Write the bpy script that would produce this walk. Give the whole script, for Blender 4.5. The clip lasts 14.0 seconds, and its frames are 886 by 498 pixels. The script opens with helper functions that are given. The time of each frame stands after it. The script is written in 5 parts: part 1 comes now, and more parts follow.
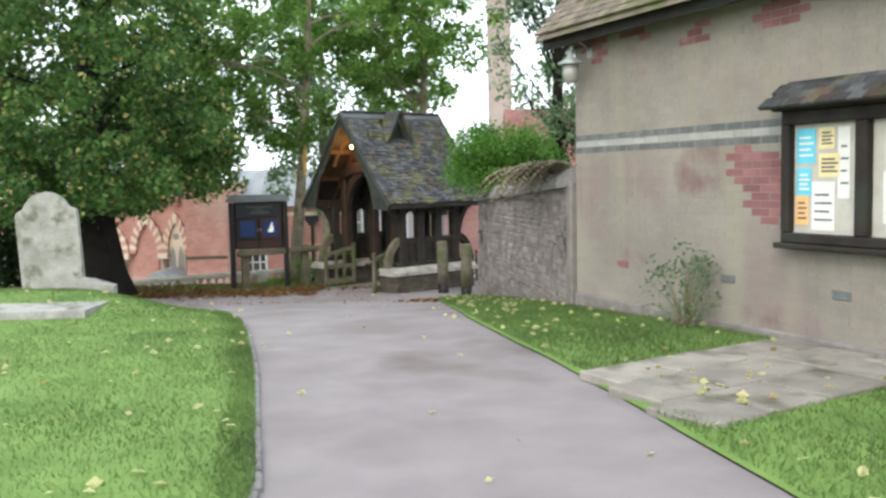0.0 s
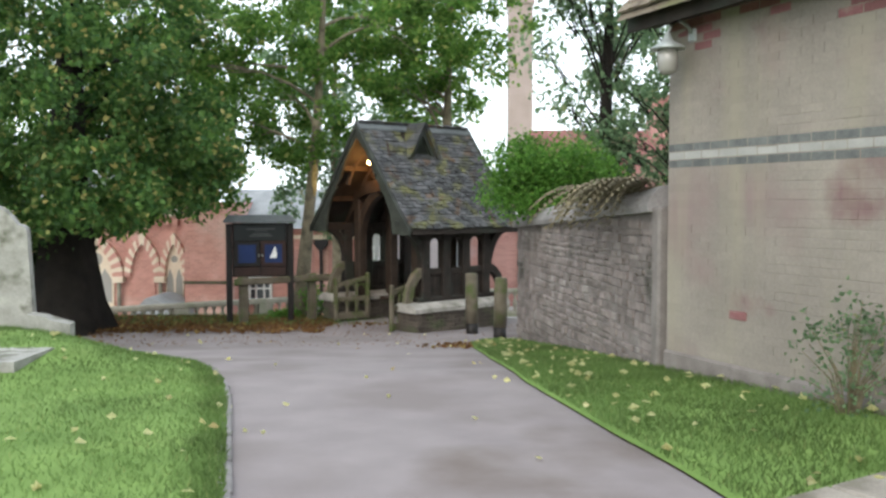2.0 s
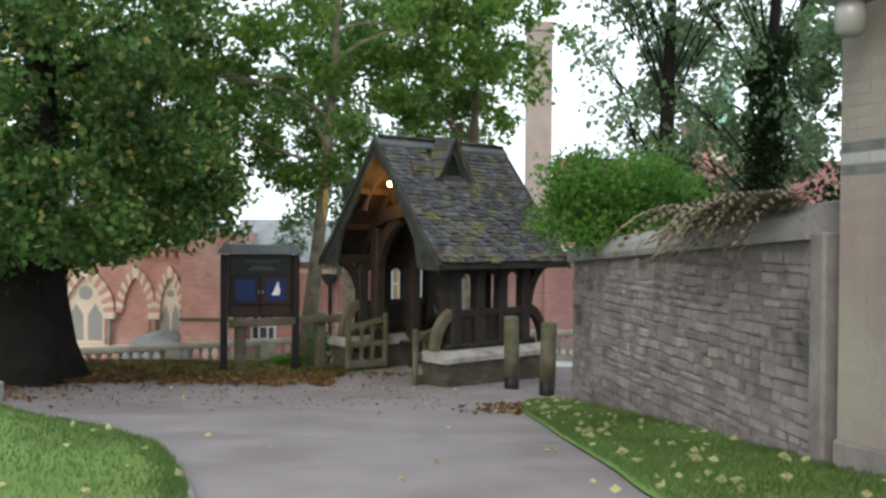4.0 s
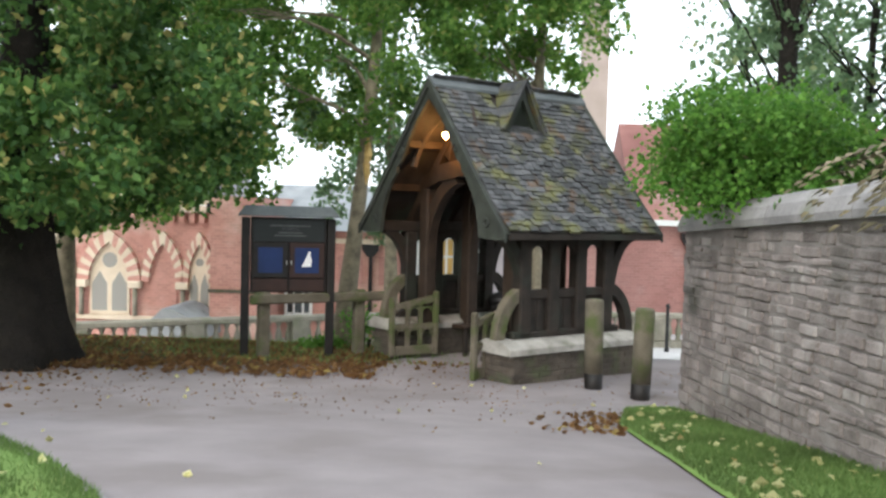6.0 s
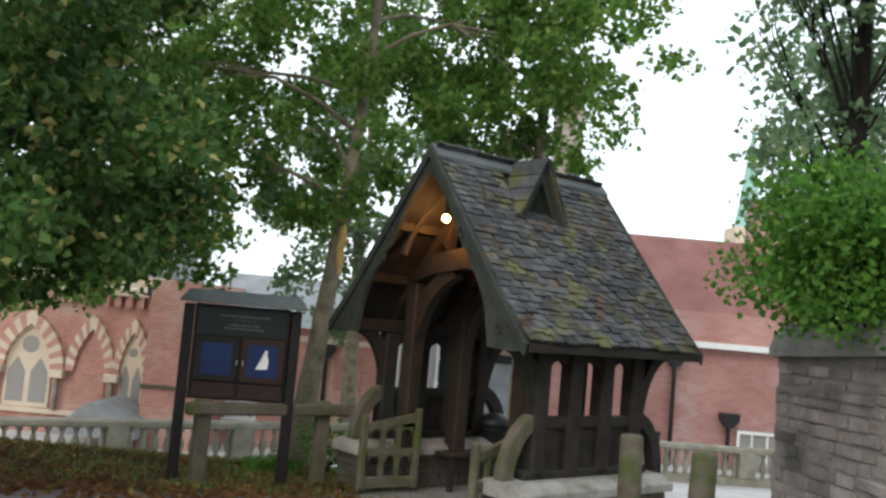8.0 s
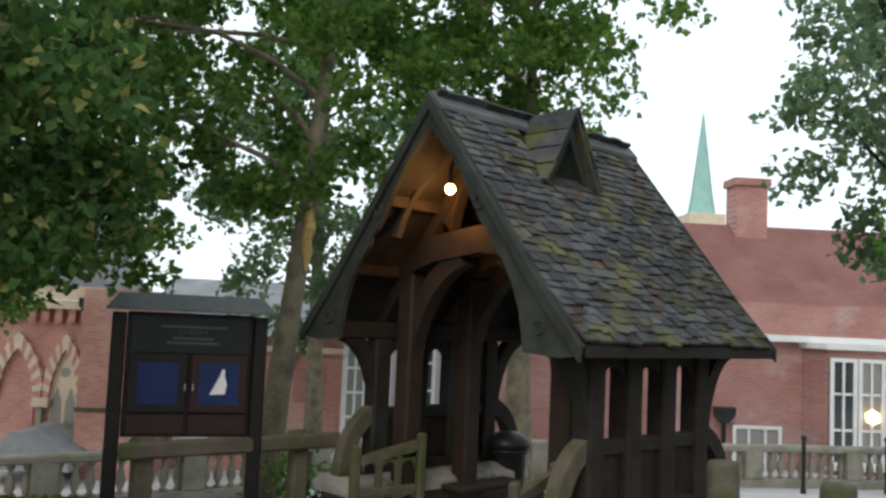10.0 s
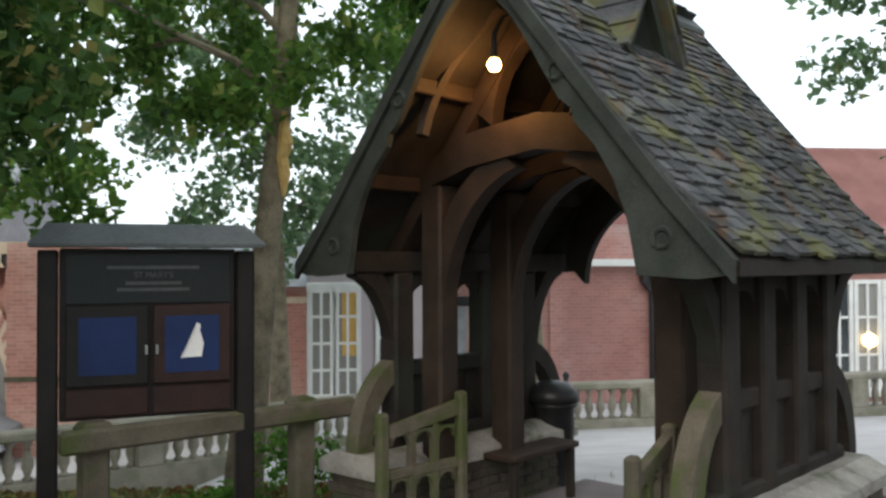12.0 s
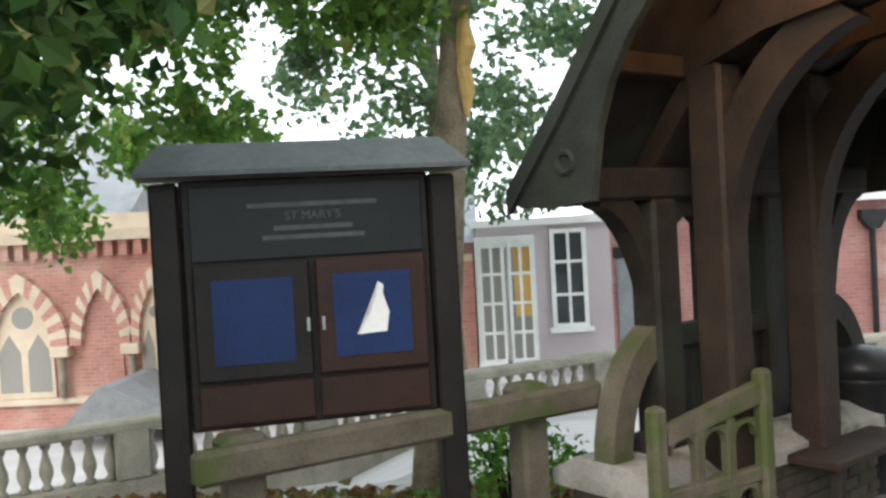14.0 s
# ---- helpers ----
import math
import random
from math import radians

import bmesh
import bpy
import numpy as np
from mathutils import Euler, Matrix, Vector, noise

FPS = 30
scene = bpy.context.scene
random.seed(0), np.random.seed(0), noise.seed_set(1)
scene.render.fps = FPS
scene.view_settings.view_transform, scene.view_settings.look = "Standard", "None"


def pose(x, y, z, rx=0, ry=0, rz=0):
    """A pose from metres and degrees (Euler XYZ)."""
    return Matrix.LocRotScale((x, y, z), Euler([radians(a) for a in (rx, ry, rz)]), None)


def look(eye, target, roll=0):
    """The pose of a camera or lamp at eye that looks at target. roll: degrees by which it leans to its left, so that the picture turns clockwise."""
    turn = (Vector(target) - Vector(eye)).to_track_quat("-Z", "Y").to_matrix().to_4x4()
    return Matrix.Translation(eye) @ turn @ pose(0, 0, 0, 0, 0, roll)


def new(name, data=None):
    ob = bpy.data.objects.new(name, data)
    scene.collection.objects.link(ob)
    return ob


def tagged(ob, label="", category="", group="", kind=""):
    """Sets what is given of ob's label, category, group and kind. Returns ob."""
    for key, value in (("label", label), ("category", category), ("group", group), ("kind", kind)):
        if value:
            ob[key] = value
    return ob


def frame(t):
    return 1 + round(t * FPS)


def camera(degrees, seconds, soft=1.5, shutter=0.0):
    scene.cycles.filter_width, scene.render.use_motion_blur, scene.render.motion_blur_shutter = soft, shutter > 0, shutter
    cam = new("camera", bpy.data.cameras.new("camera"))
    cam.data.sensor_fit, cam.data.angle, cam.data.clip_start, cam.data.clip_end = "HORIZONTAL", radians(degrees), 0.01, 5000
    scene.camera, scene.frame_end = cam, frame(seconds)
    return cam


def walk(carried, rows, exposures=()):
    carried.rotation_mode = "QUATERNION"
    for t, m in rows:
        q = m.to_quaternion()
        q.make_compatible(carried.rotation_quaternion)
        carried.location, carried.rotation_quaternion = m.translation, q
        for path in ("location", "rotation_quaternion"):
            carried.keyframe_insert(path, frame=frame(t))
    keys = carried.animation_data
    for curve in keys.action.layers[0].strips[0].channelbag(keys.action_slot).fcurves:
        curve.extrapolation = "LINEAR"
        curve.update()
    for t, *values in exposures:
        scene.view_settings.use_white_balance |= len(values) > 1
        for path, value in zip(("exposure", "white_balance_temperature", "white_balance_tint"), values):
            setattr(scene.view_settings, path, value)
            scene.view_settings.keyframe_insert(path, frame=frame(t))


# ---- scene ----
cam = camera(52.76, 14.0, soft=2.7)
ROWS = [
    (0, 0.045, -0.054, 1.584, -0.35, -4.71, 1.25),
    (0.5, -0.050, 0.587, 1.569, -0.74, -4.11, 1.49),
    (1, -0.171, 1.259, 1.550, 1.39, -3.45, 0.58),
    (1.5, -0.258, 1.912, 1.525, 0.01, -0.93, 0.86),
    (2, -0.330, 2.582, 1.500, 0.27, -3.04, 0.04),
    (4.5, -0.840, 5.844, 1.343, 0.82, -0.51, -0.54),
    (5, -0.915, 6.500, 1.286, 3.19, -4.18, 1.25),
    (5.5, -1.059, 7.129, 1.262, 3.90, -3.66, -0.28),
    (6, -1.129, 7.747, 1.236, 3.37, -2.47, -1.53),
    (6.5, -1.267, 8.325, 1.217, 0.43, 2.45, -3.53),
    (7, -1.394, 8.889, 1.196, -0.09, 2.96, -3.50),
    (7.5, -1.586, 9.486, 1.173, 0.47, 4.30, -4.85),
    (10, -2.298, 12.317, 1.122, -3.23, 4.53, -2.54),
    (10.5, -2.428, 12.884, 1.099, -4.66, 4.83, -1.55),
    (11, -2.608, 13.406, 1.040, -5.93, 4.71, -1.35),
    (11.5, -2.748, 13.911, 1.003, -8.42, 1.75, -0.20),
    (12, -2.899, 14.393, 0.958, -7.10, 1.12, 0.24),
    (12.5, -3.019, 14.839, 0.910, -5.11, -1.28, 1.41),
    (13, -3.183, 15.395, 0.904, 2.93, -1.70, 2.62),
    (13.5, -3.276, 15.891, 0.865, 3.06, -1.35, 3.26),
    (14, -3.302, 16.425, 0.816, 2.40, -1.26, 3.14),
]
walk(cam, [(t, pose(x, y, z, 90 + pitch, roll, yaw)) for t, x, y, z, yaw, pitch, roll in ROWS],
     exposures=[(0.0, 1.1), (1.0, 1.1), (2.0, 0.9), (4.5, 0.5), (5.0, 0.9), (5.5, 1.2), (6.0, 1.1), (6.5, 0.9), (7.0, 0.45), (7.5, 0.5), (10.0, 0.1), (11.5, 0.1), (12.0, 0.4), (12.5, 1.0), (13.0, 1.15), (13.5, 1.2), (14.0, 1.1)])

# ---- world and light: overcast evening ----
world = bpy.data.worlds.new("world")
scene.world = world
world.use_nodes = True
wn, wl = world.node_tree.nodes, world.node_tree.links
sky = wn.new("ShaderNodeTexSky")
sky.sky_type, sky.sun_disc = "NISHITA", False
sky.sun_elevation, sky.sun_rotation = radians(28), radians(200)
sky.air_density, sky.dust_density = 1.0, 4.0
cloud = wn.new("ShaderNodeMix")
cloud.data_type = "RGBA"
cloud.inputs[0].default_value = 0.8
cloud.inputs[7].default_value = (9.9, 10.95, 11.7, 1)
wl.new(sky.outputs[0], cloud.inputs[6])
wl.new(cloud.outputs[2], wn["Background"].inputs[0])
wn["Background"].inputs[1].default_value = 0.125
sun = new("sun", bpy.data.lights.new("sun", "SUN"))
sun.data.energy, sun.data.angle, sun.data.color = 0.8, radians(25), (1.0, 0.95, 0.88)
sun.matrix_world = look((-8, -18, 14), (0, 0, 0))

# ---- materials ----
def mat(name, c1, c2, scale=6.0, fine=60.0, rough=0.85, bump=0.25, metal=0.0, rnd=0.0, stain=None, stain_scale=1.2, stain_lo=0.52, island=0.0, dist=0.01, courses=0.0, stain2=None, stain2_scale=2.5, stain2_lo=0.56, streak=None):
    """Two colours mixed by coarse and fine noise, with an optional third colour in patches."""
    m = bpy.data.materials.new(name)
    m.use_nodes = True
    n, k = m.node_tree.nodes, m.node_tree.links
    b = n["Principled BSDF"]
    geo = n.new("ShaderNodeNewGeometry")
    co = n.new("ShaderNodeNewGeometry").outputs["Position"]
    a1 = n.new("ShaderNodeTexNoise")
    a1.inputs["Scale"].default_value, a1.inputs["Detail"].default_value = scale, 5
    a2 = n.new("ShaderNodeTexNoise")
    a2.inputs["Scale"].default_value, a2.inputs["Detail"].default_value = fine, 3
    k.new(co, a1.inputs[0]); k.new(co, a2.inputs[0])
    mixf = n.new("ShaderNodeMath"); mixf.operation = "MULTIPLY_ADD"
    k.new(a2.outputs[0], mixf.inputs[0]); mixf.inputs[1].default_value = 0.5
    sub = n.new("ShaderNodeMath"); sub.operation = "SUBTRACT"
    k.new(a1.outputs[0], sub.inputs[0]); sub.inputs[1].default_value = 0.25
    k.new(sub.outputs[0], mixf.inputs[2])
    ramp = n.new("ShaderNodeValToRGB")
    ramp.color_ramp.elements[0].position, ramp.color_ramp.elements[1].position = 0.3, 0.7
    ramp.color_ramp.elements[0].color, ramp.color_ramp.elements[1].color = (*c1, 1), (*c2, 1)
    k.new(mixf.outputs[0], ramp.inputs[0])
    out = ramp.outputs[0]
    if stain:
        a3 = n.new("ShaderNodeTexNoise")
        a3.inputs["Scale"].default_value, a3.inputs["Detail"].default_value = stain_scale, 6
        k.new(co, a3.inputs[0])
        r3 = n.new("ShaderNodeValToRGB")
        r3.color_ramp.elements[0].position, r3.color_ramp.elements[1].position = stain_lo, stain_lo + 0.13
        k.new(a3.outputs[0], r3.inputs[0])
        mx = n.new("ShaderNodeMix"); mx.data_type = "RGBA"
        k.new(r3.outputs[0], mx.inputs[0]); k.new(out, mx.inputs[6]); mx.inputs[7].default_value = (*stain, 1)
        out = mx.outputs[2]
    if stain2:
        a4 = n.new("ShaderNodeTexNoise")
        a4.noise_dimensions = "4D"
        a4.inputs["W"].default_value = 7.3
        a4.inputs["Scale"].default_value, a4.inputs["Detail"].default_value = stain2_scale, 7
        k.new(co, a4.inputs[0])
        r4 = n.new("ShaderNodeValToRGB")
        r4.color_ramp.elements[0].position, r4.color_ramp.elements[1].position = stain2_lo, stain2_lo + 0.1
        k.new(a4.outputs[0], r4.inputs[0])
        m4 = n.new("ShaderNodeMix"); m4.data_type = "RGBA"
        k.new(r4.outputs[0], m4.inputs[0]); k.new(out, m4.inputs[6]); m4.inputs[7].default_value = (*stain2, 1)
        out = m4.outputs[2]
    if streak:
        mp = n.new("ShaderNodeMapping"); mp.inputs["Scale"].default_value = (2.2, 2.2, 0.22)
        k.new(co, mp.inputs[0])
        a5 = n.new("ShaderNodeTexNoise")
        a5.inputs["Scale"].default_value, a5.inputs["Detail"].default_value = 1.3, 6
        k.new(mp.outputs[0], a5.inputs[0])
        r5 = n.new("ShaderNodeValToRGB")
        r5.color_ramp.elements[0].position, r5.color_ramp.elements[1].position = 0.45, 0.72
        k.new(a5.outputs[0], r5.inputs[0])
        m5 = n.new("ShaderNodeMix"); m5.data_type = "RGBA"
        k.new(r5.outputs[0], m5.inputs[0]); k.new(out, m5.inputs[6]); m5.inputs[7].default_value = (*streak, 1)
        out = m5.outputs[2]
    if courses:
        sp = n.new("ShaderNodeSeparateXYZ"); cb = n.new("ShaderNodeCombineXYZ")
        k.new(co, sp.inputs[0]); k.new(sp.outputs[0], cb.inputs[0]); k.new(sp.outputs[2], cb.inputs[1])
        bt = n.new("ShaderNodeTexBrick")
        bt.inputs["Scale"].default_value, bt.inputs["Brick Width"].default_value, bt.inputs["Row Height"].default_value = 1.0, 0.23, courses
        bt.inputs["Mortar Size"].default_value = 0.008
        bt.inputs["Color1"].default_value, bt.inputs["Color2"].default_value, bt.inputs["Mortar"].default_value = (0.82, 0.82, 0.82, 1), (1.08, 1.05, 1.05, 1), (1.25, 1.3, 1.3, 1)
        k.new(cb.outputs[0], bt.inputs[0])
        ml = n.new("ShaderNodeMix"); ml.data_type, ml.blend_type = "RGBA", "MULTIPLY"
        ml.inputs[0].default_value = 0.8
        k.new(out, ml.inputs[6]); k.new(bt.outputs[0], ml.inputs[7])
        out = ml.outputs[2]
    if rnd or island:
        src = n.new("ShaderNodeObjectInfo").outputs["Random"] if rnd else geo.outputs["Random Per Island"]
        mr = n.new("ShaderNodeMapRange")
        amp = rnd or island
        mr.inputs[3].default_value, mr.inputs[4].default_value = 1 - amp, 1 + amp
        k.new(src, mr.inputs[0])
        hs = n.new("ShaderNodeHueSaturation")
        k.new(mr.outputs[0], hs.inputs["Value"]); k.new(out, hs.inputs["Color"])
        out = hs.outputs[0]
    k.new(out, b.inputs["Base Color"])
    b.inputs["Roughness"].default_value, b.inputs["Metallic"].default_value = rough, metal
    b.inputs["Specular IOR Level"].default_value = 0.3
    if bump:
        bp = n.new("ShaderNodeBump")
        bp.inputs["Strength"].default_value, bp.inputs["Distance"].default_value = bump, dist
        k.new(mixf.outputs[0], bp.inputs["Height"]); k.new(bp.outputs[0], b.inputs["Normal"])
    return m


def leaf_mat(name, dark, light, odd, odd_share=0.08, through_light=0.6):
    """Leaves: each one its own green, a few turned, with light coming through."""
    m = bpy.data.materials.new(name)
    m.use_nodes = True
    n, k = m.node_tree.nodes, m.node_tree.links
    b = n["Principled BSDF"]
    geo = n.new("ShaderNodeNewGeometry")
    ramp = n.new("ShaderNodeValToRGB")
    e = ramp.color_ramp.elements
    e[0].position, e[0].color = 0.0, (*dark, 1)
    e[1].position, e[1].color = 1 - odd_share, (*light, 1)
    x = e.new(1.0); x.color = (*odd, 1)
    k.new(geo.outputs["Random Per Island"], ramp.inputs[0])
    big = n.new("ShaderNodeTexNoise"); big.inputs["Scale"].default_value = 0.9
    k.new(geo.outputs["Position"], big.inputs[0])
    mr = n.new("ShaderNodeMapRange")
    mr.inputs[1].default_value, mr.inputs[2].default_value, mr.inputs[3].default_value, mr.inputs[4].default_value = 0.3, 0.7, 0.7, 1.35
    k.new(big.outputs[0], mr.inputs[0])
    hs = n.new("ShaderNodeHueSaturation")
    k.new(ramp.outputs[0], hs.inputs["Color"]); k.new(mr.outputs[0], hs.inputs["Value"])
    k.new(hs.outputs[0], b.inputs["Base Color"])
    b.inputs["Roughness"].default_value = 0.55
    b.inputs["Specular IOR Level"].default_value = 0.25
    tr = n.new("ShaderNodeBsdfTranslucent")
    k.new(hs.outputs[0], tr.inputs[0])
    ms = n.new("ShaderNodeMixShader"); ms.inputs[0].default_value = through_light
    k.new(b.outputs[0], ms.inputs[1]); k.new(tr.outputs[0], ms.inputs[2])
    k.new(ms.outputs[0], n["Material Output"].inputs[0])
    return m


def glow(name, colour, strength):
    m = bpy.data.materials.new(name)
    m.use_nodes = True
    b = m.node_tree.nodes["Principled BSDF"]
    b.inputs["Base Color"].default_value = (*colour, 1)
    b.inputs["Emission Color"].default_value, b.inputs["Emission Strength"].default_value = (*colour, 1), strength
    return m


def glassy(name, tint, rough=0.08):
    """Window glass over a dark room: a glossy dark pane."""
    m = bpy.data.materials.new(name)
    m.use_nodes = True
    b = m.node_tree.nodes["Principled BSDF"]
    b.inputs["Base Color"].default_value, b.inputs["Roughness"].default_value = (*tint, 1), rough
    b.inputs["Specular IOR Level"].default_value = 0.6
    return m


ASPHALT = mat("asphalt", (0.183, 0.160, 0.162), (0.222, 0.196, 0.197), 2.0, 150, 0.9, 0.35, stain=(0.165, 0.142, 0.14), stain_scale=0.7, stain_lo=0.5, dist=0.004, stain2=(0.125, 0.102, 0.092), stain2_scale=0.45, stain2_lo=0.57)
LAWN = mat("lawn", (0.085, 0.150, 0.032), (0.153, 0.240, 0.062), 1.6, 45, 0.95, 0.5, stain=(0.136, 0.204, 0.051), stain_scale=1.1, stain_lo=0.55, dist=0.02)
LITTER = mat("leaf_litter", (0.05, 0.032, 0.018), (0.13, 0.085, 0.045), 5, 40, 0.95, 0.8, stain=(0.05, 0.085, 0.02), stain_scale=0.9, stain_lo=0.5, dist=0.03)
STREET = mat("street", (0.43, 0.41, 0.405), (0.53, 0.51, 0.505), 1.5, 90, 0.85, 0.2, dist=0.004)
FLAG = mat("flagstone", (0.17, 0.153, 0.132), (0.272, 0.246, 0.212), 3, 60, 0.9, 0.5, rnd=0.18, stain=(0.102, 0.0935, 0.068), stain_scale=2.5, stain_lo=0.55)
MORTAR = mat("mortar", (0.178, 0.158, 0.138), (0.248, 0.222, 0.190), 1.1, 45, 0.95, 0.4, stain=(0.198, 0.152, 0.141), stain_scale=0.8, stain_lo=0.52, stain2=(0.16, 0.105, 0.10), stain2_scale=1.3, stain2_lo=0.6, streak=(0.235, 0.215, 0.165))
BRICK = mat("limewashed_brick", (0.178, 0.158, 0.138), (0.248, 0.222, 0.190), 1.1, 35, 0.9, 0.4, rnd=0.04, stain=(0.198, 0.152, 0.141), stain_scale=0.8, stain_lo=0.52, stain2=(0.16, 0.105, 0.10), stain2_scale=1.3, stain2_lo=0.6, streak=(0.235, 0.215, 0.165))
BRICKS = mat("limewashed_brick_field", (0.178, 0.158, 0.138), (0.248, 0.222, 0.190), 1.1, 35, 0.9, 0.4, island=0.04, stain=(0.198, 0.152, 0.141), stain_scale=0.8, stain_lo=0.52, stain2=(0.16, 0.105, 0.10), stain2_scale=1.3, stain2_lo=0.6, streak=(0.235, 0.215, 0.165))
RED_BRICK = mat("red_brick", (0.155, 0.066, 0.07), (0.225, 0.105, 0.103), 3, 40, 0.9, 0.3, rnd=0.14, stain=(0.23, 0.18, 0.16), stain_scale=4, stain_lo=0.62)
PALE_BAND = mat("pale_band_brick", (0.25, 0.25, 0.235), (0.32, 0.315, 0.295), 4, 50, 0.9, 0.3, rnd=0.06)
BLUE_BRICK = mat("dark_band_brick", (0.075, 0.08, 0.08), (0.13, 0.135, 0.13), 6, 50, 0.8, 0.3, rnd=0.15)
STONE = mat("wall_stone", (0.12, 0.1, 0.092), (0.232, 0.2, 0.188), 4, 45, 0.95, 0.9, rnd=0.22, stain=(0.232, 0.212, 0.198), stain_scale=3, stain_lo=0.56, dist=0.02, stain2=(0.075, 0.07, 0.06), stain2_scale=1.1, stain2_lo=0.58)
STONES = mat("wall_stone_field", (0.12, 0.1, 0.092), (0.232, 0.2, 0.188), 4, 45, 0.95, 0.9, island=0.22, stain=(0.232, 0.212, 0.198), stain_scale=3, stain_lo=0.56, dist=0.02, stain2=(0.075, 0.07, 0.06), stain2_scale=1.1, stain2_lo=0.58)
WALL_JOINT = mat("wall_joint", (0.135, 0.119, 0.110), (0.205, 0.184, 0.172), 5, 60, 0.95, 0.6)
COPING = mat("coping", (0.16, 0.15, 0.15), (0.26, 0.245, 0.24), 3, 40, 0.9, 0.5, stain=(0.09, 0.1, 0.05), stain_scale=2, stain_lo=0.58)
GRAVE = mat("gravestone", (0.212, 0.208, 0.191), (0.357, 0.348, 0.323), 5, 50, 0.9, 0.5, stain=(0.119, 0.119, 0.0935), stain_scale=4, stain_lo=0.55)
PLINTH = mat("plinth_stone", (0.2, 0.19, 0.17), (0.36, 0.34, 0.31), 4, 50, 0.9, 0.5, stain=(0.09, 0.1, 0.06), stain_scale=3, stain_lo=0.55)
OAK = mat("dark_oak", (0.0105, 0.0078, 0.0062), (0.027, 0.0198, 0.0152), 5, 60, 0.75, 0.5, stain=(0.0216, 0.0252, 0.0187), stain_scale=2.0)
OAK_IN = mat("brown_oak", (0.0165, 0.0102, 0.0068), (0.036, 0.0222, 0.0142), 5, 60, 0.7, 0.4)
OAK_GREY = mat("weathered_oak", (0.072, 0.0612, 0.0432), (0.13, 0.112, 0.0828), 5, 70, 0.9, 0.6, stain=(0.0612, 0.0756, 0.0252), stain_scale=3, stain_lo=0.5)
BARGE = mat("painted_bargeboard", (0.021, 0.024, 0.020), (0.043, 0.048, 0.04), 5, 60, 0.75, 0.6, stain=(0.0252, 0.0324, 0.0216), stain_scale=3)
TILE = mat("oak_shingle", (0.028, 0.030, 0.033), (0.078, 0.078, 0.080), 6, 50, 0.7, 0.9, rnd=0.5, stain=(0.074, 0.074, 0.029), stain_scale=2.9, stain_lo=0.525, stain2=(0.075, 0.045, 0.026), stain2_scale=3.6, stain2_lo=0.57)
TILES = mat("oak_shingle_field", (0.028, 0.030, 0.033), (0.078, 0.078, 0.080), 6, 50, 0.7, 0.9, island=0.5, stain=(0.074, 0.074, 0.029), stain_scale=2.9, stain_lo=0.525, stain2=(0.075, 0.045, 0.026), stain2_scale=3.6, stain2_lo=0.57)
CLAY = mat("mossy_clay_tile", (0.10, 0.08, 0.06), (0.2, 0.165, 0.125), 4, 40, 0.9, 0.6, island=0.25, stain=(0.10, 0.11, 0.04), stain_scale=1.6, stain_lo=0.52)
BARK = mat("bark", (0.125, 0.106, 0.075), (0.263, 0.225, 0.156), 6, 40, 0.95, 0.9, dist=0.03)
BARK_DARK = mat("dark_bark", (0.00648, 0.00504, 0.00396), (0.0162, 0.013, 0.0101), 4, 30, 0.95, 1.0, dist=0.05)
WOUND = mat("bare_wood", (0.42, 0.27, 0.09), (0.6, 0.42, 0.17), 8, 40, 0.8, 0.6)
BOARD = mat("notice_board_timber", (0.00504, 0.0042, 0.00378), (0.0126, 0.00924, 0.00756), 6, 60, 0.55, 0.3)
BOARD_RED = mat("reddish_door_timber", (0.0175, 0.0072, 0.005), (0.034, 0.0138, 0.009), 6, 60, 0.5, 0.3)
BOARD_SIGN = mat("green_black_sign", (0.0062, 0.0088, 0.0088), (0.0115, 0.015, 0.015), 3, 40, 0.5, 0.1)
LEAD = mat("lead_sheet", (0.07, 0.0805, 0.084), (0.112, 0.122, 0.126), 3, 30, 0.6, 0.3)
BLUE = mat("blue_felt", (0.0045, 0.014, 0.056), (0.0085, 0.026, 0.1), 2, 80, 0.6, 0.05)
WHITE = mat("white_paint", (0.7, 0.7, 0.68), (0.8, 0.8, 0.78), 4, 50, 0.6, 0.1)
PAPER = mat("paper", (0.56, 0.56, 0.53), (0.64, 0.64, 0.61), 4, 50, 0.8, 0.02)
PAPER_BLUE = mat("blue_paper", (0.09, 0.42, 0.55), (0.13, 0.5, 0.62), 4, 50, 0.8, 0.02)
PAPER_YELLOW = mat("buff_paper", (0.6, 0.5, 0.25), (0.68, 0.58, 0.32), 4, 50, 0.8, 0.02)
PAPER_ORANGE = mat("orange_paper", (0.65, 0.36, 0.14), (0.72, 0.43, 0.2), 4, 50, 0.8, 0.02)
CORK = mat("pinboard", (0.36, 0.34, 0.30), (0.44, 0.42, 0.37), 8, 90, 0.9, 0.1)
PINK = mat("pink_brickwork", (0.40, 0.20, 0.165), (0.52, 0.28, 0.235), 1.2, 30, 0.9, 0.2, stain=(0.5, 0.33, 0.28), stain_scale=0.6, courses=0.085)
RED_HOUSE = mat("red_house_brick", (0.33, 0.16, 0.14), (0.43, 0.235, 0.205), 0.8, 30, 0.9, 0.2, stain=(0.42, 0.28, 0.26), stain_scale=0.7, courses=0.085)
GREY_RENDER = mat("lilac_render", (0.44, 0.38, 0.39), (0.53, 0.47, 0.48), 0.7, 30, 0.9, 0.1)
CREAM = mat("cream_stone", (0.55, 0.45, 0.34), (0.68, 0.58, 0.46), 2, 40, 0.9, 0.3)
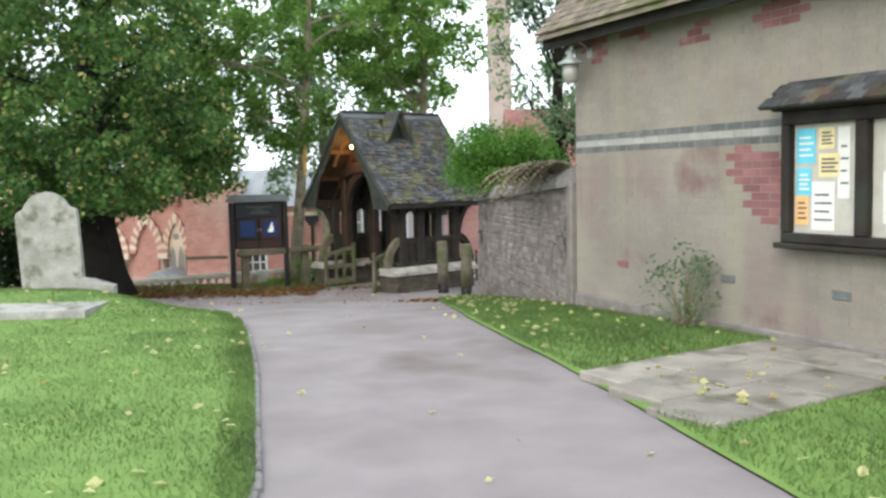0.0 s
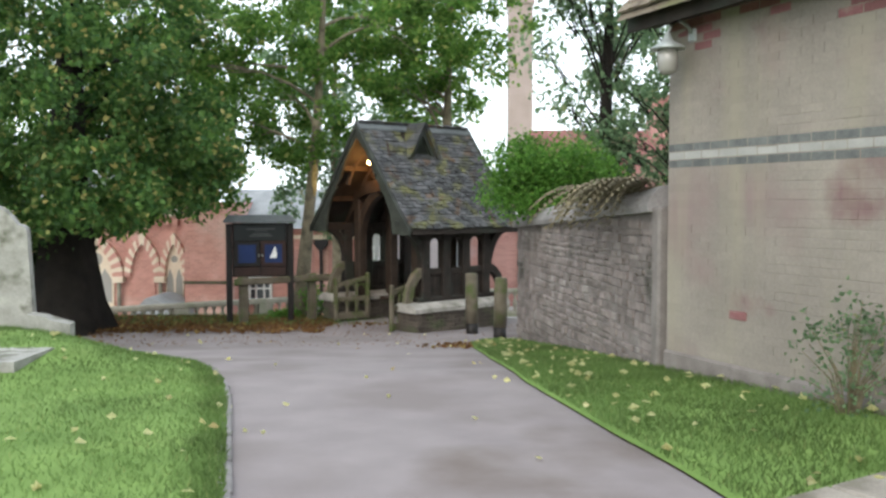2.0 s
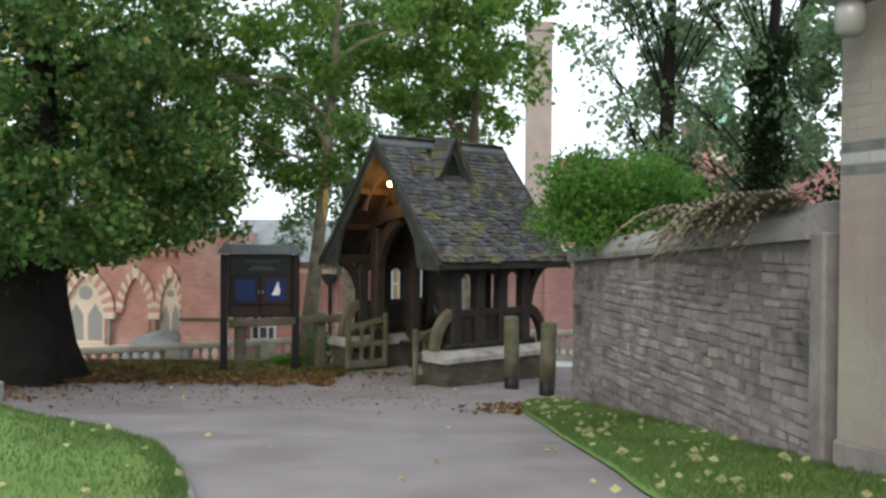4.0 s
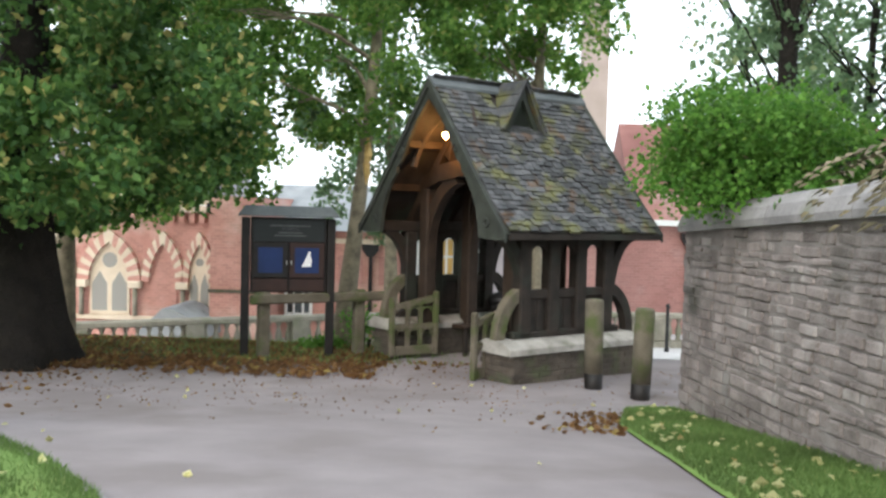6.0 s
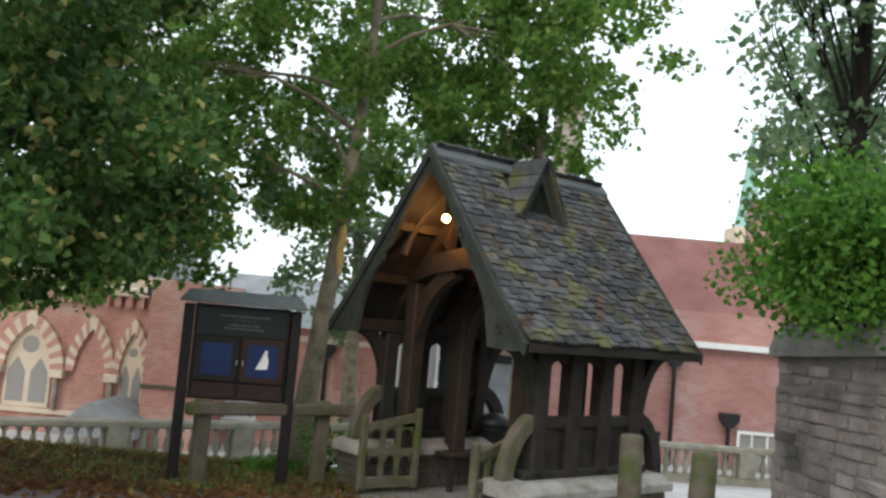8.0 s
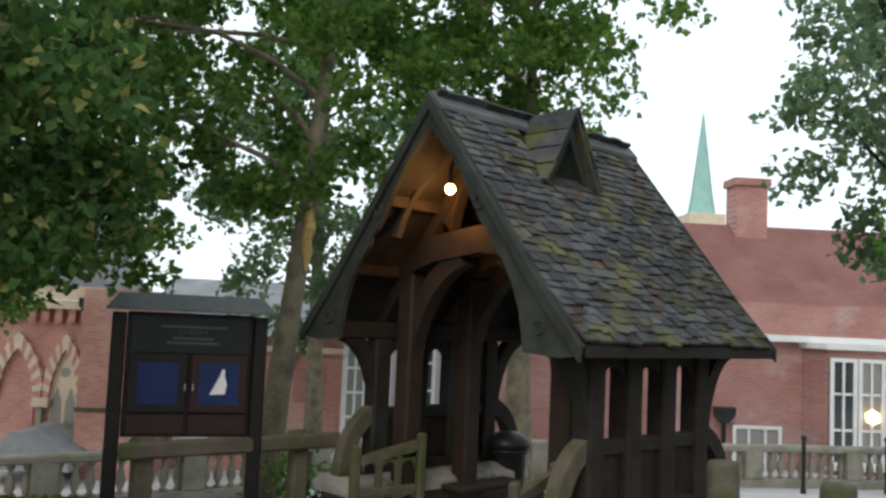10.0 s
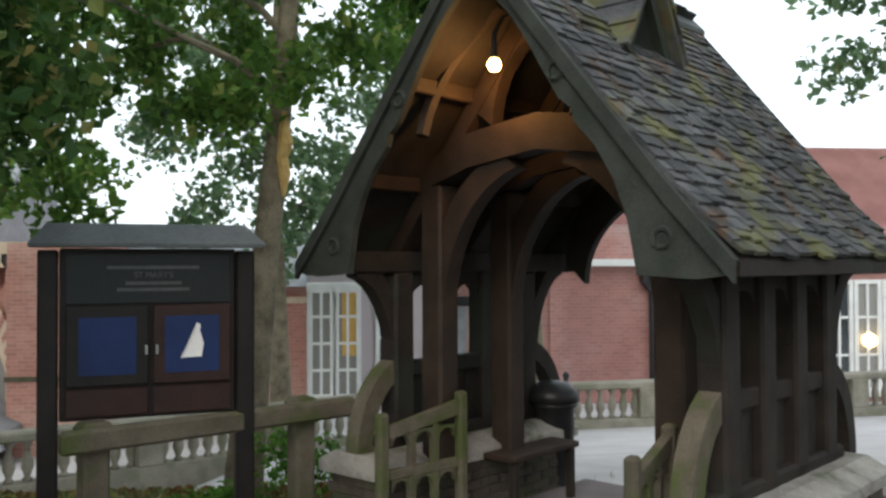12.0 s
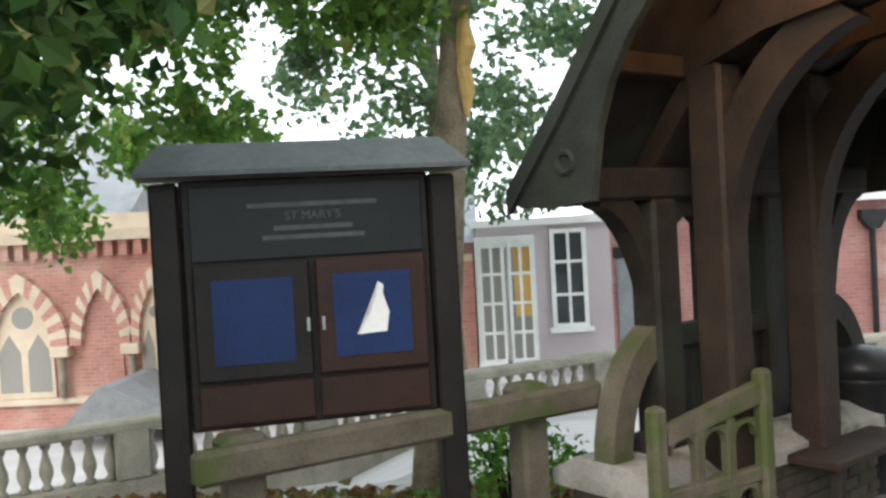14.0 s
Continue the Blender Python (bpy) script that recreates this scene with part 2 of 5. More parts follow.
RED_ROOF = mat("red_roof_tile", (0.17, 0.075, 0.065), (0.25, 0.12, 0.105), 1, 25, 0.9, 0.4, island=0.12)
GREY_ROOF = mat("slate", (0.2, 0.21, 0.22), (0.3, 0.31, 0.32), 2, 30, 0.8, 0.3)
COPPER = mat("green_copper", (0.22, 0.42, 0.38), (0.32, 0.52, 0.46), 1, 20, 0.7, 0.2)
BALUSTER = mat("balustrade_stone", (0.19, 0.175, 0.14), (0.32, 0.295, 0.24), 3, 40, 0.9, 0.3, stain=(0.2, 0.2, 0.14), stain_scale=2)
BLACK = mat("black_paint", (0.012, 0.012, 0.013), (0.025, 0.025, 0.026), 5, 60, 0.4, 0.1)
ZINC = mat("galvanised_shade", (0.34, 0.37, 0.36), (0.46, 0.49, 0.48), 6, 50, 0.45, 0.15, metal=0.5)
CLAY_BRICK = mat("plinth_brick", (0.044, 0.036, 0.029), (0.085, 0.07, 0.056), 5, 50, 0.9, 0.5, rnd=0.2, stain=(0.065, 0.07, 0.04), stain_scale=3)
TOWER = mat("tower_brick", (0.3, 0.25, 0.22), (0.36, 0.3, 0.27), 1, 20, 0.9, 0.1)
TWIG = mat("dry_fern", (0.085, 0.075, 0.045), (0.19, 0.16, 0.10), 8, 60, 0.9, 0.3, island=0.3)
GLASS = glassy("window_glass", (0.05, 0.06, 0.065))
GLASS_PALE = glassy("pale_glass", (0.28, 0.27, 0.25), 0.25)
BULB = glow("lit_bulb", (1.0, 0.62, 0.22), 22)
FADED = mat("faded_lettering", (0.055, 0.06, 0.06), (0.085, 0.09, 0.09), 20, 90, 0.7, 0.0)
LIT = glow("lit_chandelier", (1.0, 0.75, 0.4), 3.0)
CURTAIN = mat("orange_curtain", (0.6, 0.36, 0.1), (0.7, 0.46, 0.16), 3, 40, 0.9, 0.1)
L_MAPLE = leaf_mat("maple_leaf", (0.03, 0.082, 0.022), (0.10, 0.19, 0.045), (0.40, 0.34, 0.12), 0.12, 0.45)
L_MID = leaf_mat("sycamore_leaf", (0.06, 0.15, 0.03), (0.19, 0.32, 0.07), (0.32, 0.34, 0.1), 0.08, 0.66)
L_FAR = leaf_mat("far_leaf", (0.09, 0.16, 0.08), (0.2, 0.3, 0.16), (0.32, 0.33, 0.15), 0.06)
L_BUSH = leaf_mat("shrub_leaf", (0.05, 0.14, 0.02), (0.14, 0.29, 0.05), (0.2, 0.3, 0.06), 0.05)
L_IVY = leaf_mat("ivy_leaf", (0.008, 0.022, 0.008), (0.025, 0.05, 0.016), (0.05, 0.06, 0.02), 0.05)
L_GRASS = leaf_mat("grass_blade", (0.09, 0.152, 0.042), (0.165, 0.25, 0.082), (0.27, 0.31, 0.12), 0.08)
L_FALLEN = leaf_mat("fallen_leaf", (0.46, 0.44, 0.2), (0.66, 0.64, 0.36), (0.42, 0.26, 0.09), 0.15)
L_BROWN = leaf_mat("brown_leaf", (0.10, 0.05, 0.02), (0.22, 0.12, 0.05), (0.35, 0.27, 0.09), 0.15)


# ---- mesh helpers ----
def part(name, bm, material, parent=None, label="", smooth=False):
    me = bpy.data.meshes.new(name)
    bmesh.ops.recalc_face_normals(bm, faces=bm.faces)
    bm.to_mesh(me)
    bm.free()
    me.materials.append(material)
    if smooth:
        me.polygons.foreach_set("use_smooth", [True] * len(me.polygons))
    ob = new(name, me)
    ob.parent = parent
    return tagged(ob, label)


def empty(name, m, label, category, group="", kind=""):
    ob = new(name)
    ob.matrix_basis = m
    ob.empty_display_size = 0.2
    return tagged(ob, label, category, group, kind)


def box(bm, x0, y0, z0, x1, y1, z1, bevel=0.0, m=None):
    vs = bmesh.ops.create_cube(bm, size=1.0)["verts"]
    for v in vs:
        v.co = Vector((x0 + (x1 - x0) * (v.co.x + 0.5), y0 + (y1 - y0) * (v.co.y + 0.5), z0 + (z1 - z0) * (v.co.z + 0.5)))
    if bevel:
        es = list({e for v in vs for e in v.link_edges})
        r = bmesh.ops.bevel(bm, geom=es, offset=bevel, segments=1, affect="EDGES")
        vs = list({v for f in r["faces"] for v in f.verts} | {v for v in vs if v.is_valid})
    if m is not None:
        bmesh.ops.transform(bm, matrix=m, verts=[v for v in vs if v.is_valid])
    return bm


def boxed(x0, y0, z0, x1, y1, z1, bevel=0.012, m=None):
    return box(bmesh.new(), x0, y0, z0, x1, y1, z1, bevel, m)


def prism(bm, pts, d0, d1, axis="y"):
    """A flat outline drawn in two axes and thickened along the third."""
    def at(a, b, d):
        return {"y": (a, d, b), "x": (d, a, b), "z": (a, b, d)}[axis]
    lo = [bm.verts.new(at(a, b, d0)) for a, b in pts]
    hi = [bm.verts.new(at(a, b, d1)) for a, b in pts]
    n = len(pts)
    bm.faces.new(lo); bm.faces.new(hi[::-1])
    for i in range(n):
        bm.faces.new((lo[i], lo[(i + 1) % n], hi[(i + 1) % n], hi[i]))
    bmesh.ops.triangulate(bm, faces=[f for f in bm.faces if len(f.verts) > 4])
    return bm


def band(bm, inner, outer, d0, d1, axis="y"):
    """A curved strip between two lines of points, thickened: one quad block a step."""
    def at(p, d):
        return {"y": (p[0], d, p[1]), "x": (d, p[0], p[1])}[axis]
    rows = [[bm.verts.new(at(p, d)) for p, d in ((a, d0), (b, d0), (b, d1), (a, d1))] for a, b in zip(inner, outer)]
    for r, s in zip(rows, rows[1:]):
        for i in range(4):
            bm.faces.new((r[i], r[(i + 1) % 4], s[(i + 1) % 4], s[i]))
    bm.faces.new(rows[0]); bm.faces.new(rows[-1][::-1])
    return bm


def tube(bm, pts, radii, sides=8):
    pts = [Vector(p) for p in pts]
    rings = []
    for i, p in enumerate(pts):
        d = (pts[min(i + 1, len(pts) - 1)] - pts[max(i - 1, 0)]).normalized()
        a = d.cross(Vector((0.31, 0.87, 0.21))).normalized()
        b = d.cross(a)
        rings.append([bm.verts.new(p + (a * math.cos(t) + b * math.sin(t)) * radii[i]) for t in [2 * math.pi * j / sides for j in range(sides)]])
    for r, s in zip(rings, rings[1:]):
        for j in range(sides):
            bm.faces.new((r[j], r[(j + 1) % sides], s[(j + 1) % sides], s[j]))
    bm.faces.new(rings[0][::-1]); bm.faces.new(rings[-1])
    return bm


def lathe(bm, prof, x=0, y=0, sides=10):
    return tube(bm, [(x, y, z + 1e-5 * i) for i, (r, z) in enumerate(prof)], [r for r, z in prof], sides)


def arc(cx, cz, r, a0, a1, n=10, sx=1.0):
    return [(cx + sx * r * math.cos(radians(a0 + (a1 - a0) * i / n)), cz + r * math.sin(radians(a0 + (a1 - a0) * i / n))) for i in range(n + 1)]


def raw(name, verts, faces, material, parent=None, label=""):
    me = bpy.data.meshes.new(name)
    me.from_pydata(verts, [], faces)
    me.materials.append(material)
    ob = new(name, me)
    ob.parent = parent
    return tagged(ob, label)


def leaves(name, centres, spread, count, size, material, parent=None, label="", seed=1, flat=0.0):
    """Many small folded leaves round the clump centres: four points and two triangles each."""
    r = np.random.default_rng(seed)
    c = np.asarray(centres, float)
    sp = np.broadcast_to(np.asarray(spread, float), (len(c), 3))
    k = r.integers(0, len(c), count)
    d = r.normal(size=(count, 3))
    d /= np.linalg.norm(d, axis=1)[:, None] + 1e-9
    p = c[k] + d * sp[k] * (r.random((count, 1)) ** 0.55) * 1.1
    a = r.normal(size=(count, 3)); a[:, 2] *= 1 - flat; a /= np.linalg.norm(a, axis=1)[:, None]
    b = np.cross(a, r.normal(size=(count, 3))); b /= np.linalg.norm(b, axis=1)[:, None]
    n = np.cross(a, b)
    s = size * (0.6 + 0.8 * r.random((count, 1)))
    v = np.stack([p - a * s * 0.55, p + b * s * 0.42 + n * s * 0.16, p + a * s * 0.6, p - b * s * 0.42 + n * s * 0.16], 1).reshape(-1, 3)
    i = np.arange(count)[:, None] * 4
    f = np.concatenate([i + np.array([[0, 1, 2]]), i + np.array([[0, 2, 3]])])
    return raw(name, v.tolist(), f.tolist(), material, parent, label)


def GY(y):
    return float(np.interp(y, [0, 8, 11, 14, 17.5, 20.5, 22, 30, 36, 200], [0, -0.03, -0.14, -0.45, -0.86, -0.95, -1.05, -2.2, -2.4, -2.6]))


def mound(x, y):
    """Gentle rise of the lawn round the graves, above the plain slope."""
    e = float(np.interp(y, [p[0] for p in PATH_L], [p[1] for p in PATH_L])) - x
    a = min(max(e / 1.8, 0), 1)
    b = min(max((y - 9.3) / 3.0, 0), 1) * min(max((16.0 - y) / 1.6, 0), 1)
    return 0.33 * a * a * (3 - 2 * a) * b * b * (3 - 2 * b)


def dip(x, y):
    """Extra fall of the bank to the lower street beside the lychgate."""
    a = min(max((-3.6 - x) / 2.0, 0), 1)
    b = min(max((y - 23.2) / 1.4, 0), 1) * min(max((60 - y) / 10.0, 0), 1)
    return 0.62 * a * a * (3 - 2 * a) * b * b * (3 - 2 * b)


def strip(name, y0, y1, left, right, dz, material, label, step=0.25, nx=14):
    """A piece of ground between two edge lines, each a list of (y, x)."""
    ys = np.arange(y0, y1 + 1e-6, step)
    verts, faces = [], []
    for y in ys:
        a = np.interp(y, [p[0] for p in left], [p[1] for p in left])
        b = np.interp(y, [p[0] for p in right], [p[1] for p in right])
        for i in range(nx + 1):
            e = min(i, nx - i) / nx
            verts.append((a + (b - a) * i / nx, y, GY(y) + (mound(a + (b - a) * i / nx, y) if name == "lawn" else 0) + dz * (1 if 0 < e else 0.35) + 0.012 * noise.noise((a + (b - a) * i / nx, y, 0)) - dip(a + (b - a) * i / nx, y)))
    for j in range(len(ys) - 1):
        for i in range(nx):
            q = j * (nx + 1) + i
            faces.append((q, q + 1, q + nx + 2, q + nx + 1))
    return tagged(raw(name, verts, faces, material), label, "", "", "structure")


# ---- ground ----
def ground_sheet():
    xs = sorted(set([-400, -150, -80, -50, -30, -20] + list(range(-16, 17)) + [20, 30, 50, 80, 150, 400]))
    ys = sorted(set([-400, -150, -60, -30, -15] + [v * 0.5 for v in range(-16, 82)] + [45, 60, 90, 150, 400]))
    verts = [(x, y, GY(y) - 0.02 - dip(x, y)) for y in ys for x in xs]
    n = len(xs)
    faces = [(j * n + i, j * n + i + 1, (j + 1) * n + i + 1, (j + 1) * n + i) for j in range(len(ys) - 1) for i in range(n - 1)]
    tagged(raw("ground", verts, faces, LITTER), "brown leaf litter and earth under trees", "", "", "structure")


PATH_L = [(-8, -0.3), (0, -0.55), (4.47, -0.94), (7.2, -1.5), (9.49, -2.06), (10.4, -2.32), (11.9, -3.0), (12.7, -3.65), (13.4, -4.35), (14.35, -5.5), (15.3, -7.6), (16.0, -12), (18.7, -12), (19.1, -7.2), (19.4, -4.9), (19.9, -3.6), (20.4, -2.7), (21.0, -2.0), (22.0, -1.2), (23.5, -0.6)]
PATH_R = [(-8, 2.6), (0, 2.3), (3, 1.95), (4.29, 1.72), (5.25, 1.5), (6.35, 1.27), (8.15, 0.83), (10.6, 0.35), (12.8, 0.17), (15.65, 0.02), (16.8, 0.25), (17.3, 0.75), (18.0, 2.2), (20, 3.0), (22, 3.0), (23.5, 3.0)]
HOUSE_R = [(-8, 8.0), (2.0, 6.12), (11.1, 1.77), (16.9, 0.79), (17.4, 0.7)]
ground_sheet()
strip("path", -8, 23.5, PATH_L, PATH_R, 0.012, ASPHALT, "worn grey-mauve asphalt churchyard path", nx=24)
strip("lawn", -8, 16.0, [(-8, -16), (16, -16)], PATH_L, 0.06, LAWN, "mown green churchyard lawn with fallen leaves", nx=60)
strip("grass_verge", -8, 17.25, PATH_R, [(y, x - 0.0) for y, x in HOUSE_R], 0.05, LAWN, "mown green verge below the wall")
strip("street", 22.5, 40, [(22.5, -1.0), (24.4, -4), (25.4, -14), (40, -30)], [(22.5, 4), (24, 12), (40, 40)], 0.02, STREET, "pale grey street surface below the churchyard", step=0.5, nx=40)


def edging(name, line, y0, y1, side):
    """A row of small edging stones along the lawn."""
    root = empty(name, pose(0, 0, 0), "low worn stone edging along the asphalt path", "", kind="structure")
    ys = [p[0] for p in line]; xs = [p[1] for p in line]
    me = None
    y = y0
    while y < y1:
        x = float(np.interp(y, ys, xs)); x2 = float(np.interp(y + 0.3, ys, xs))
        if me is None:
            st = part("edging_stone", boxed(-0.04, -0.14, -0.06, 0.04, 0.14, 0.05, 0.012), COPING, root)
            me = st.data
        else:
            st = new("edging_stone", me); st.parent = root
        ang = -math.degrees(math.atan2(x2 - x, 0.3))
        st.matrix_basis = pose(x, y, GY(y) + random.uniform(-0.03, 0.0), random.uniform(-2, 2), random.uniform(-3, 3), ang)
        y += 0.3 * math.cos(radians(ang)) + 0.01


edging("edging_1", PATH_L, 0.5, 14.0, 1)


# ---- church hall on the near side ----
HALL = Matrix.Translation((1.77, 11.1, GY(11.1))) @ Matrix.Rotation(math.atan2(-2.33, 1.09), 4, "Z")
# local x runs along the front from the corner, local -y faces the path, local y goes into the building


def hall():
    h = tagged(empty("church_hall", HALL, "limewashed brick church hall with mossy tiled roof", "building"), kind="")
    part("wall", boxed(0.0, 0.002, -0.4, 13, 6.0, 3.45, 0.0), MORTAR, h, "cream limewashed mortar face")
    part("foundation", boxed(-0.02, -0.03, -0.5, 13, 0.02, 0.235, 0.02), WALL_JOINT, h, "grey rendered foot of the wall")
    bm = bmesh.new()
    prism(bm, [(-0.42, 3.28), (-0.36, 3.37), (3.0, 7.2), (3.0, 7.05)], -0.27, 13.3, "x")
    part("roof", bm, CLAY, h, "roof slope")
    bm = bmesh.new()
    prism(bm, [(3.0, 7.05), (3.0, 7.2), (6.4, 3.37), (6.4, 3.2)], -0.27, 13.3, "x")
    part("roof", bm, CLAY, h, "roof slope")
    part("fascia", boxed(-0.26, -0.30, 3.18, 13.3, -0.27, 3.36, 0.0), OAK, h, "dark eaves board")
    part("soffit", boxed(-0.25, -0.29, 3.25, 13.2, 0.03, 3.28, 0.0), OAK, h)
    bm = bmesh.new()
    prism(bm, [(0.03, 3.45), (6.0, 3.45), (3.0, 7.0)], 0.02, 0.3, "x")
    part("gable", bm, MORTAR, h)
    # mossy roof tiles on the slope to the path
    verts, faces = [], []
    sl = Vector((0, 3.36, 3.83)).normalized(); up = Vector((0, -sl.z, sl.y))
    for r in range(28):
        for i in range(44):
            x = -0.27 + i * 0.165 + (0.08 if r % 2 else 0) + random.uniform(-0.006, 0.006)
            o = Vector((x, -0.40, 3.35)) + sl * (r * 0.11) + up * (0.012 + random.uniform(0, 0.01))
            b = len(verts)
            for dx, t, hgt in ((0, 0, 0.012), (0.158, 0, 0.012), (0.158, 0.17, 0.0), (0, 0.17, 0.0), (0, 0, -0.01), (0.158, 0, -0.01)):
                verts.append(o + Vector((dx, 0, 0)) + sl * t + up * hgt)
            faces += [(b, b + 1, b + 2, b + 3), (b + 4, b + 5, b + 1, b)]
    tagged(raw("roof_tile", verts, faces, CLAY, h, "mossy brown clay roof tiles"), kind="stuff")
    for s, z in ((0.85, 0.63), (2.55, 0.62), (3.9, 0.60)):
        part("air_brick", boxed(s, -0.012, z, s + 0.2, 0.02, z + 0.075, 0.006), RED_BRICK if s < 2 else BLUE_BRICK, h, "small terracotta air brick")
    for o in h.children:
        if o.name.split(".")[0] in ("roof", "fascia", "soffit", "roof_tile"):
            o.location.z = 0.07
    return h


def wall_lamp():
    w = empty("wall_lamp", HALL @ Matrix.Translation((0.32, 0, 3.0)), "grey galvanised swan-neck lamp on the hall corner", "lamp")
    bm = bmesh.new()
    tube(bm, [(0, 0.0, 0.16), (0, -0.06, 0.24), (-0.02, -0.14, 0.28), (-0.04, -0.22, 0.24), (-0.04, -0.25, 0.16)], [0.016] * 5, 6)
    part("bracket", bm, ZINC, w, smooth=True)
    bm = bmesh.new()
    lathe(bm, [(0.025, 0.17), (0.04, 0.12), (0.06, 0.09), (0.15, 0.04), (0.155, 0.02), (0.14, 0.02)], -0.04, -0.25, 14)
    part("shade", bm, ZINC, w, "dished grey metal shade", True)
    bm = bmesh.new()
    lathe(bm, [(0.09, 0.03), (0.095, -0.08), (0.085, -0.17), (0.05, -0.2), (0.01, -0.205)], -0.04, -0.25, 14)
    part("globe", bm, GLASS_PALE, w, "clouded glass globe", True)
    part("wall_plate", boxed(-0.05, -0.02, 0.1, 0.05, 0.03, 0.22, 0.01), ZINC, w)


def hall_notice_case():
    c = empty("wall_notice_case", HALL @ Matrix.Translation((3.43, 0, 1.07)), "dark timber glazed notice case with small tiled hood", "notice board")
    W, H = 1.68, 1.16
    part("back", boxed(0.0, -0.05, 0, W, 0.02, H, 0.005), CORK, c, "pale pinboard")
    for a in ((0, 0, W, 0.09), (0, H - 0.12, W, H)):
        part("rail", boxed(a[0], -0.13, a[1], a[2], -0.0, a[3], 0.012), OAK, c)
    for x in (0.0, W / 2 - 0.06, W - 0.09):
        part("stile", boxed(x, -0.132, 0.09, x + (0.12 if 0 < x < W - 0.1 else 0.09), -0.002, H - 0.12, 0.012), OAK, c)
    part("sill", boxed(-0.05, -0.17, -0.05, W + 0.05, 0.02, -0.002, 0.012), OAK, c)
    part("cornice", boxed(-0.06, -0.2, H + 0.002, W + 0.06, 0.02, H + 0.06, 0.015), OAK, c, "dark board under the hood")
    for r in range(4):
        for i in range(12):
            x = -0.1 + i * 0.157 + (0.07 if r % 2 else 0)
            m = Matrix.Translation((x, -0.3 + 0.085 * r, H + 0.03 + r * 0.062)) @ Matrix.Rotation(radians(36), 4, "X")
            part("hood_tile", boxed(0, 0, 0, 0.15, 0.14, 0.016, 0.0, m), TILE, c)
    part("hood", boxed(-0.08, 0, 0, W + 0.08, 0.38, 0.015, 0.0, Matrix.Translation((0, -0.3, H + 0.015)) @ Matrix.Rotation(radians(36), 4, "X")), OAK, c)
    for n, (x, z, w, h, mt) in enumerate(((0.12, 0.70, 0.2, 0.3, PAPER_BLUE), (0.36, 0.82, 0.16, 0.18, PAPER_YELLOW), (0.36, 0.58, 0.22, 0.2, PAPER_YELLOW), (0.12, 0.42, 0.16, 0.24, PAPER_BLUE), (0.11, 0.16, 0.14, 0.26, PAPER_ORANGE), (0.29, 0.12, 0.24, 0.42, PAPER), (0.56, 0.4, 0.12, 0.6, PAPER), (1.0, 0.2, 0.3, 0.42, PAPER), (1.3, 0.5, 0.2, 0.3, PAPER))):
        p = tagged(part("notice", boxed(x, -0.056, z, x + w, -0.0525, z + h, 0.0), mt, c, ("sea-blue notice", "buff notice", "buff notice", "sea-blue notice", "orange notice")[n] if n < 5 else "white printed notice"))
        bm = bmesh.new()
        for k in range(4):
            box(bm, x + 0.03, -0.0585, z + h * (0.2 + 0.17 * k), x + w * (0.9 - 0.12 * (k % 2)), -0.057, z + h * (0.2 + 0.17 * k) + 0.018)
        part("print_line", bm, PAPER if mt is PAPER_BLUE else BLUE_BRICK, p)


def stone_wall():
    a, b = Vector((1.70, 11.35, 0)), Vector((0.78, 16.93, 0))
    L = (b - a).length
    w = empty("wall_boundary", Matrix.Translation((a.x, a.y, 0)) @ Matrix.Rotation(math.atan2(b.y - a.y, b.x - a.x), 4, "Z"), "old coursed grey-brown stone churchyard wall", "", kind="structure")
    # local x along the wall away from the hall, local +y faces the path
    def top(s): return 1.55 - 0.32 * s / L
    bm = bmesh.new()
    n = 12
    prism(bm, [(0, -0.9)] + [(L, -1.4)] + [(L * (n - i) / n, top(L * (n - i) / n) - 0.12) for i in range(n + 1)], -0.42, -0.03, "y")
    part("core", bm, WALL_JOINT, w, "recessed grey mortar")
    # rounded coping
    for i in range(9):
        s0, s1 = L * i / 9 + 0.004, L * (i + 1) / 9 - 0.004
        bm = bmesh.new()
        pr = [(0.06, -0.13), (0.07, -0.07), (0.03, 0.03), (-0.06, 0.11), (-0.2, 0.145), (-0.34, 0.11), (-0.45, 0.02), (-0.48, -0.07), (-0.47, -0.13)]
        lo = [bm.verts.new((s0, y, top(s0) - 0.02 + z)) for y, z in pr]; hi = [bm.verts.new((s1, y, top(s1) - 0.02 + z)) for y, z in pr]
        bm.faces.new(lo); bm.faces.new(hi[::-1])
        for k in range(len(pr)):
            bm.faces.new((lo[k], lo[(k + 1) % len(pr)], hi[(k + 1) % len(pr)], hi[k]))
        part("coping_stone", bm, COPING, w, "rounded mossy coping")
    part("pier", boxed(-0.16, -0.3, -0.6, 0.02, 0.02, 1.45, 0.02), WALL_JOINT, w, "narrow brick pier against the hall")
    return w, L, top


hall()
wall_lamp()
hall_notice_case()
WALL, WALL_LEN, wall_top = stone_wall()
# ---- lychgate ----
GZ = -0.95
GATE = pose(-0.98, 20.63, GZ, 0, 0, 40.4)
# local -x is the front, local -y is the side next to the stone wall; ridge along x
HW, HL, ZE, ZR = 1.65, 1.37, 1.90, 3.92


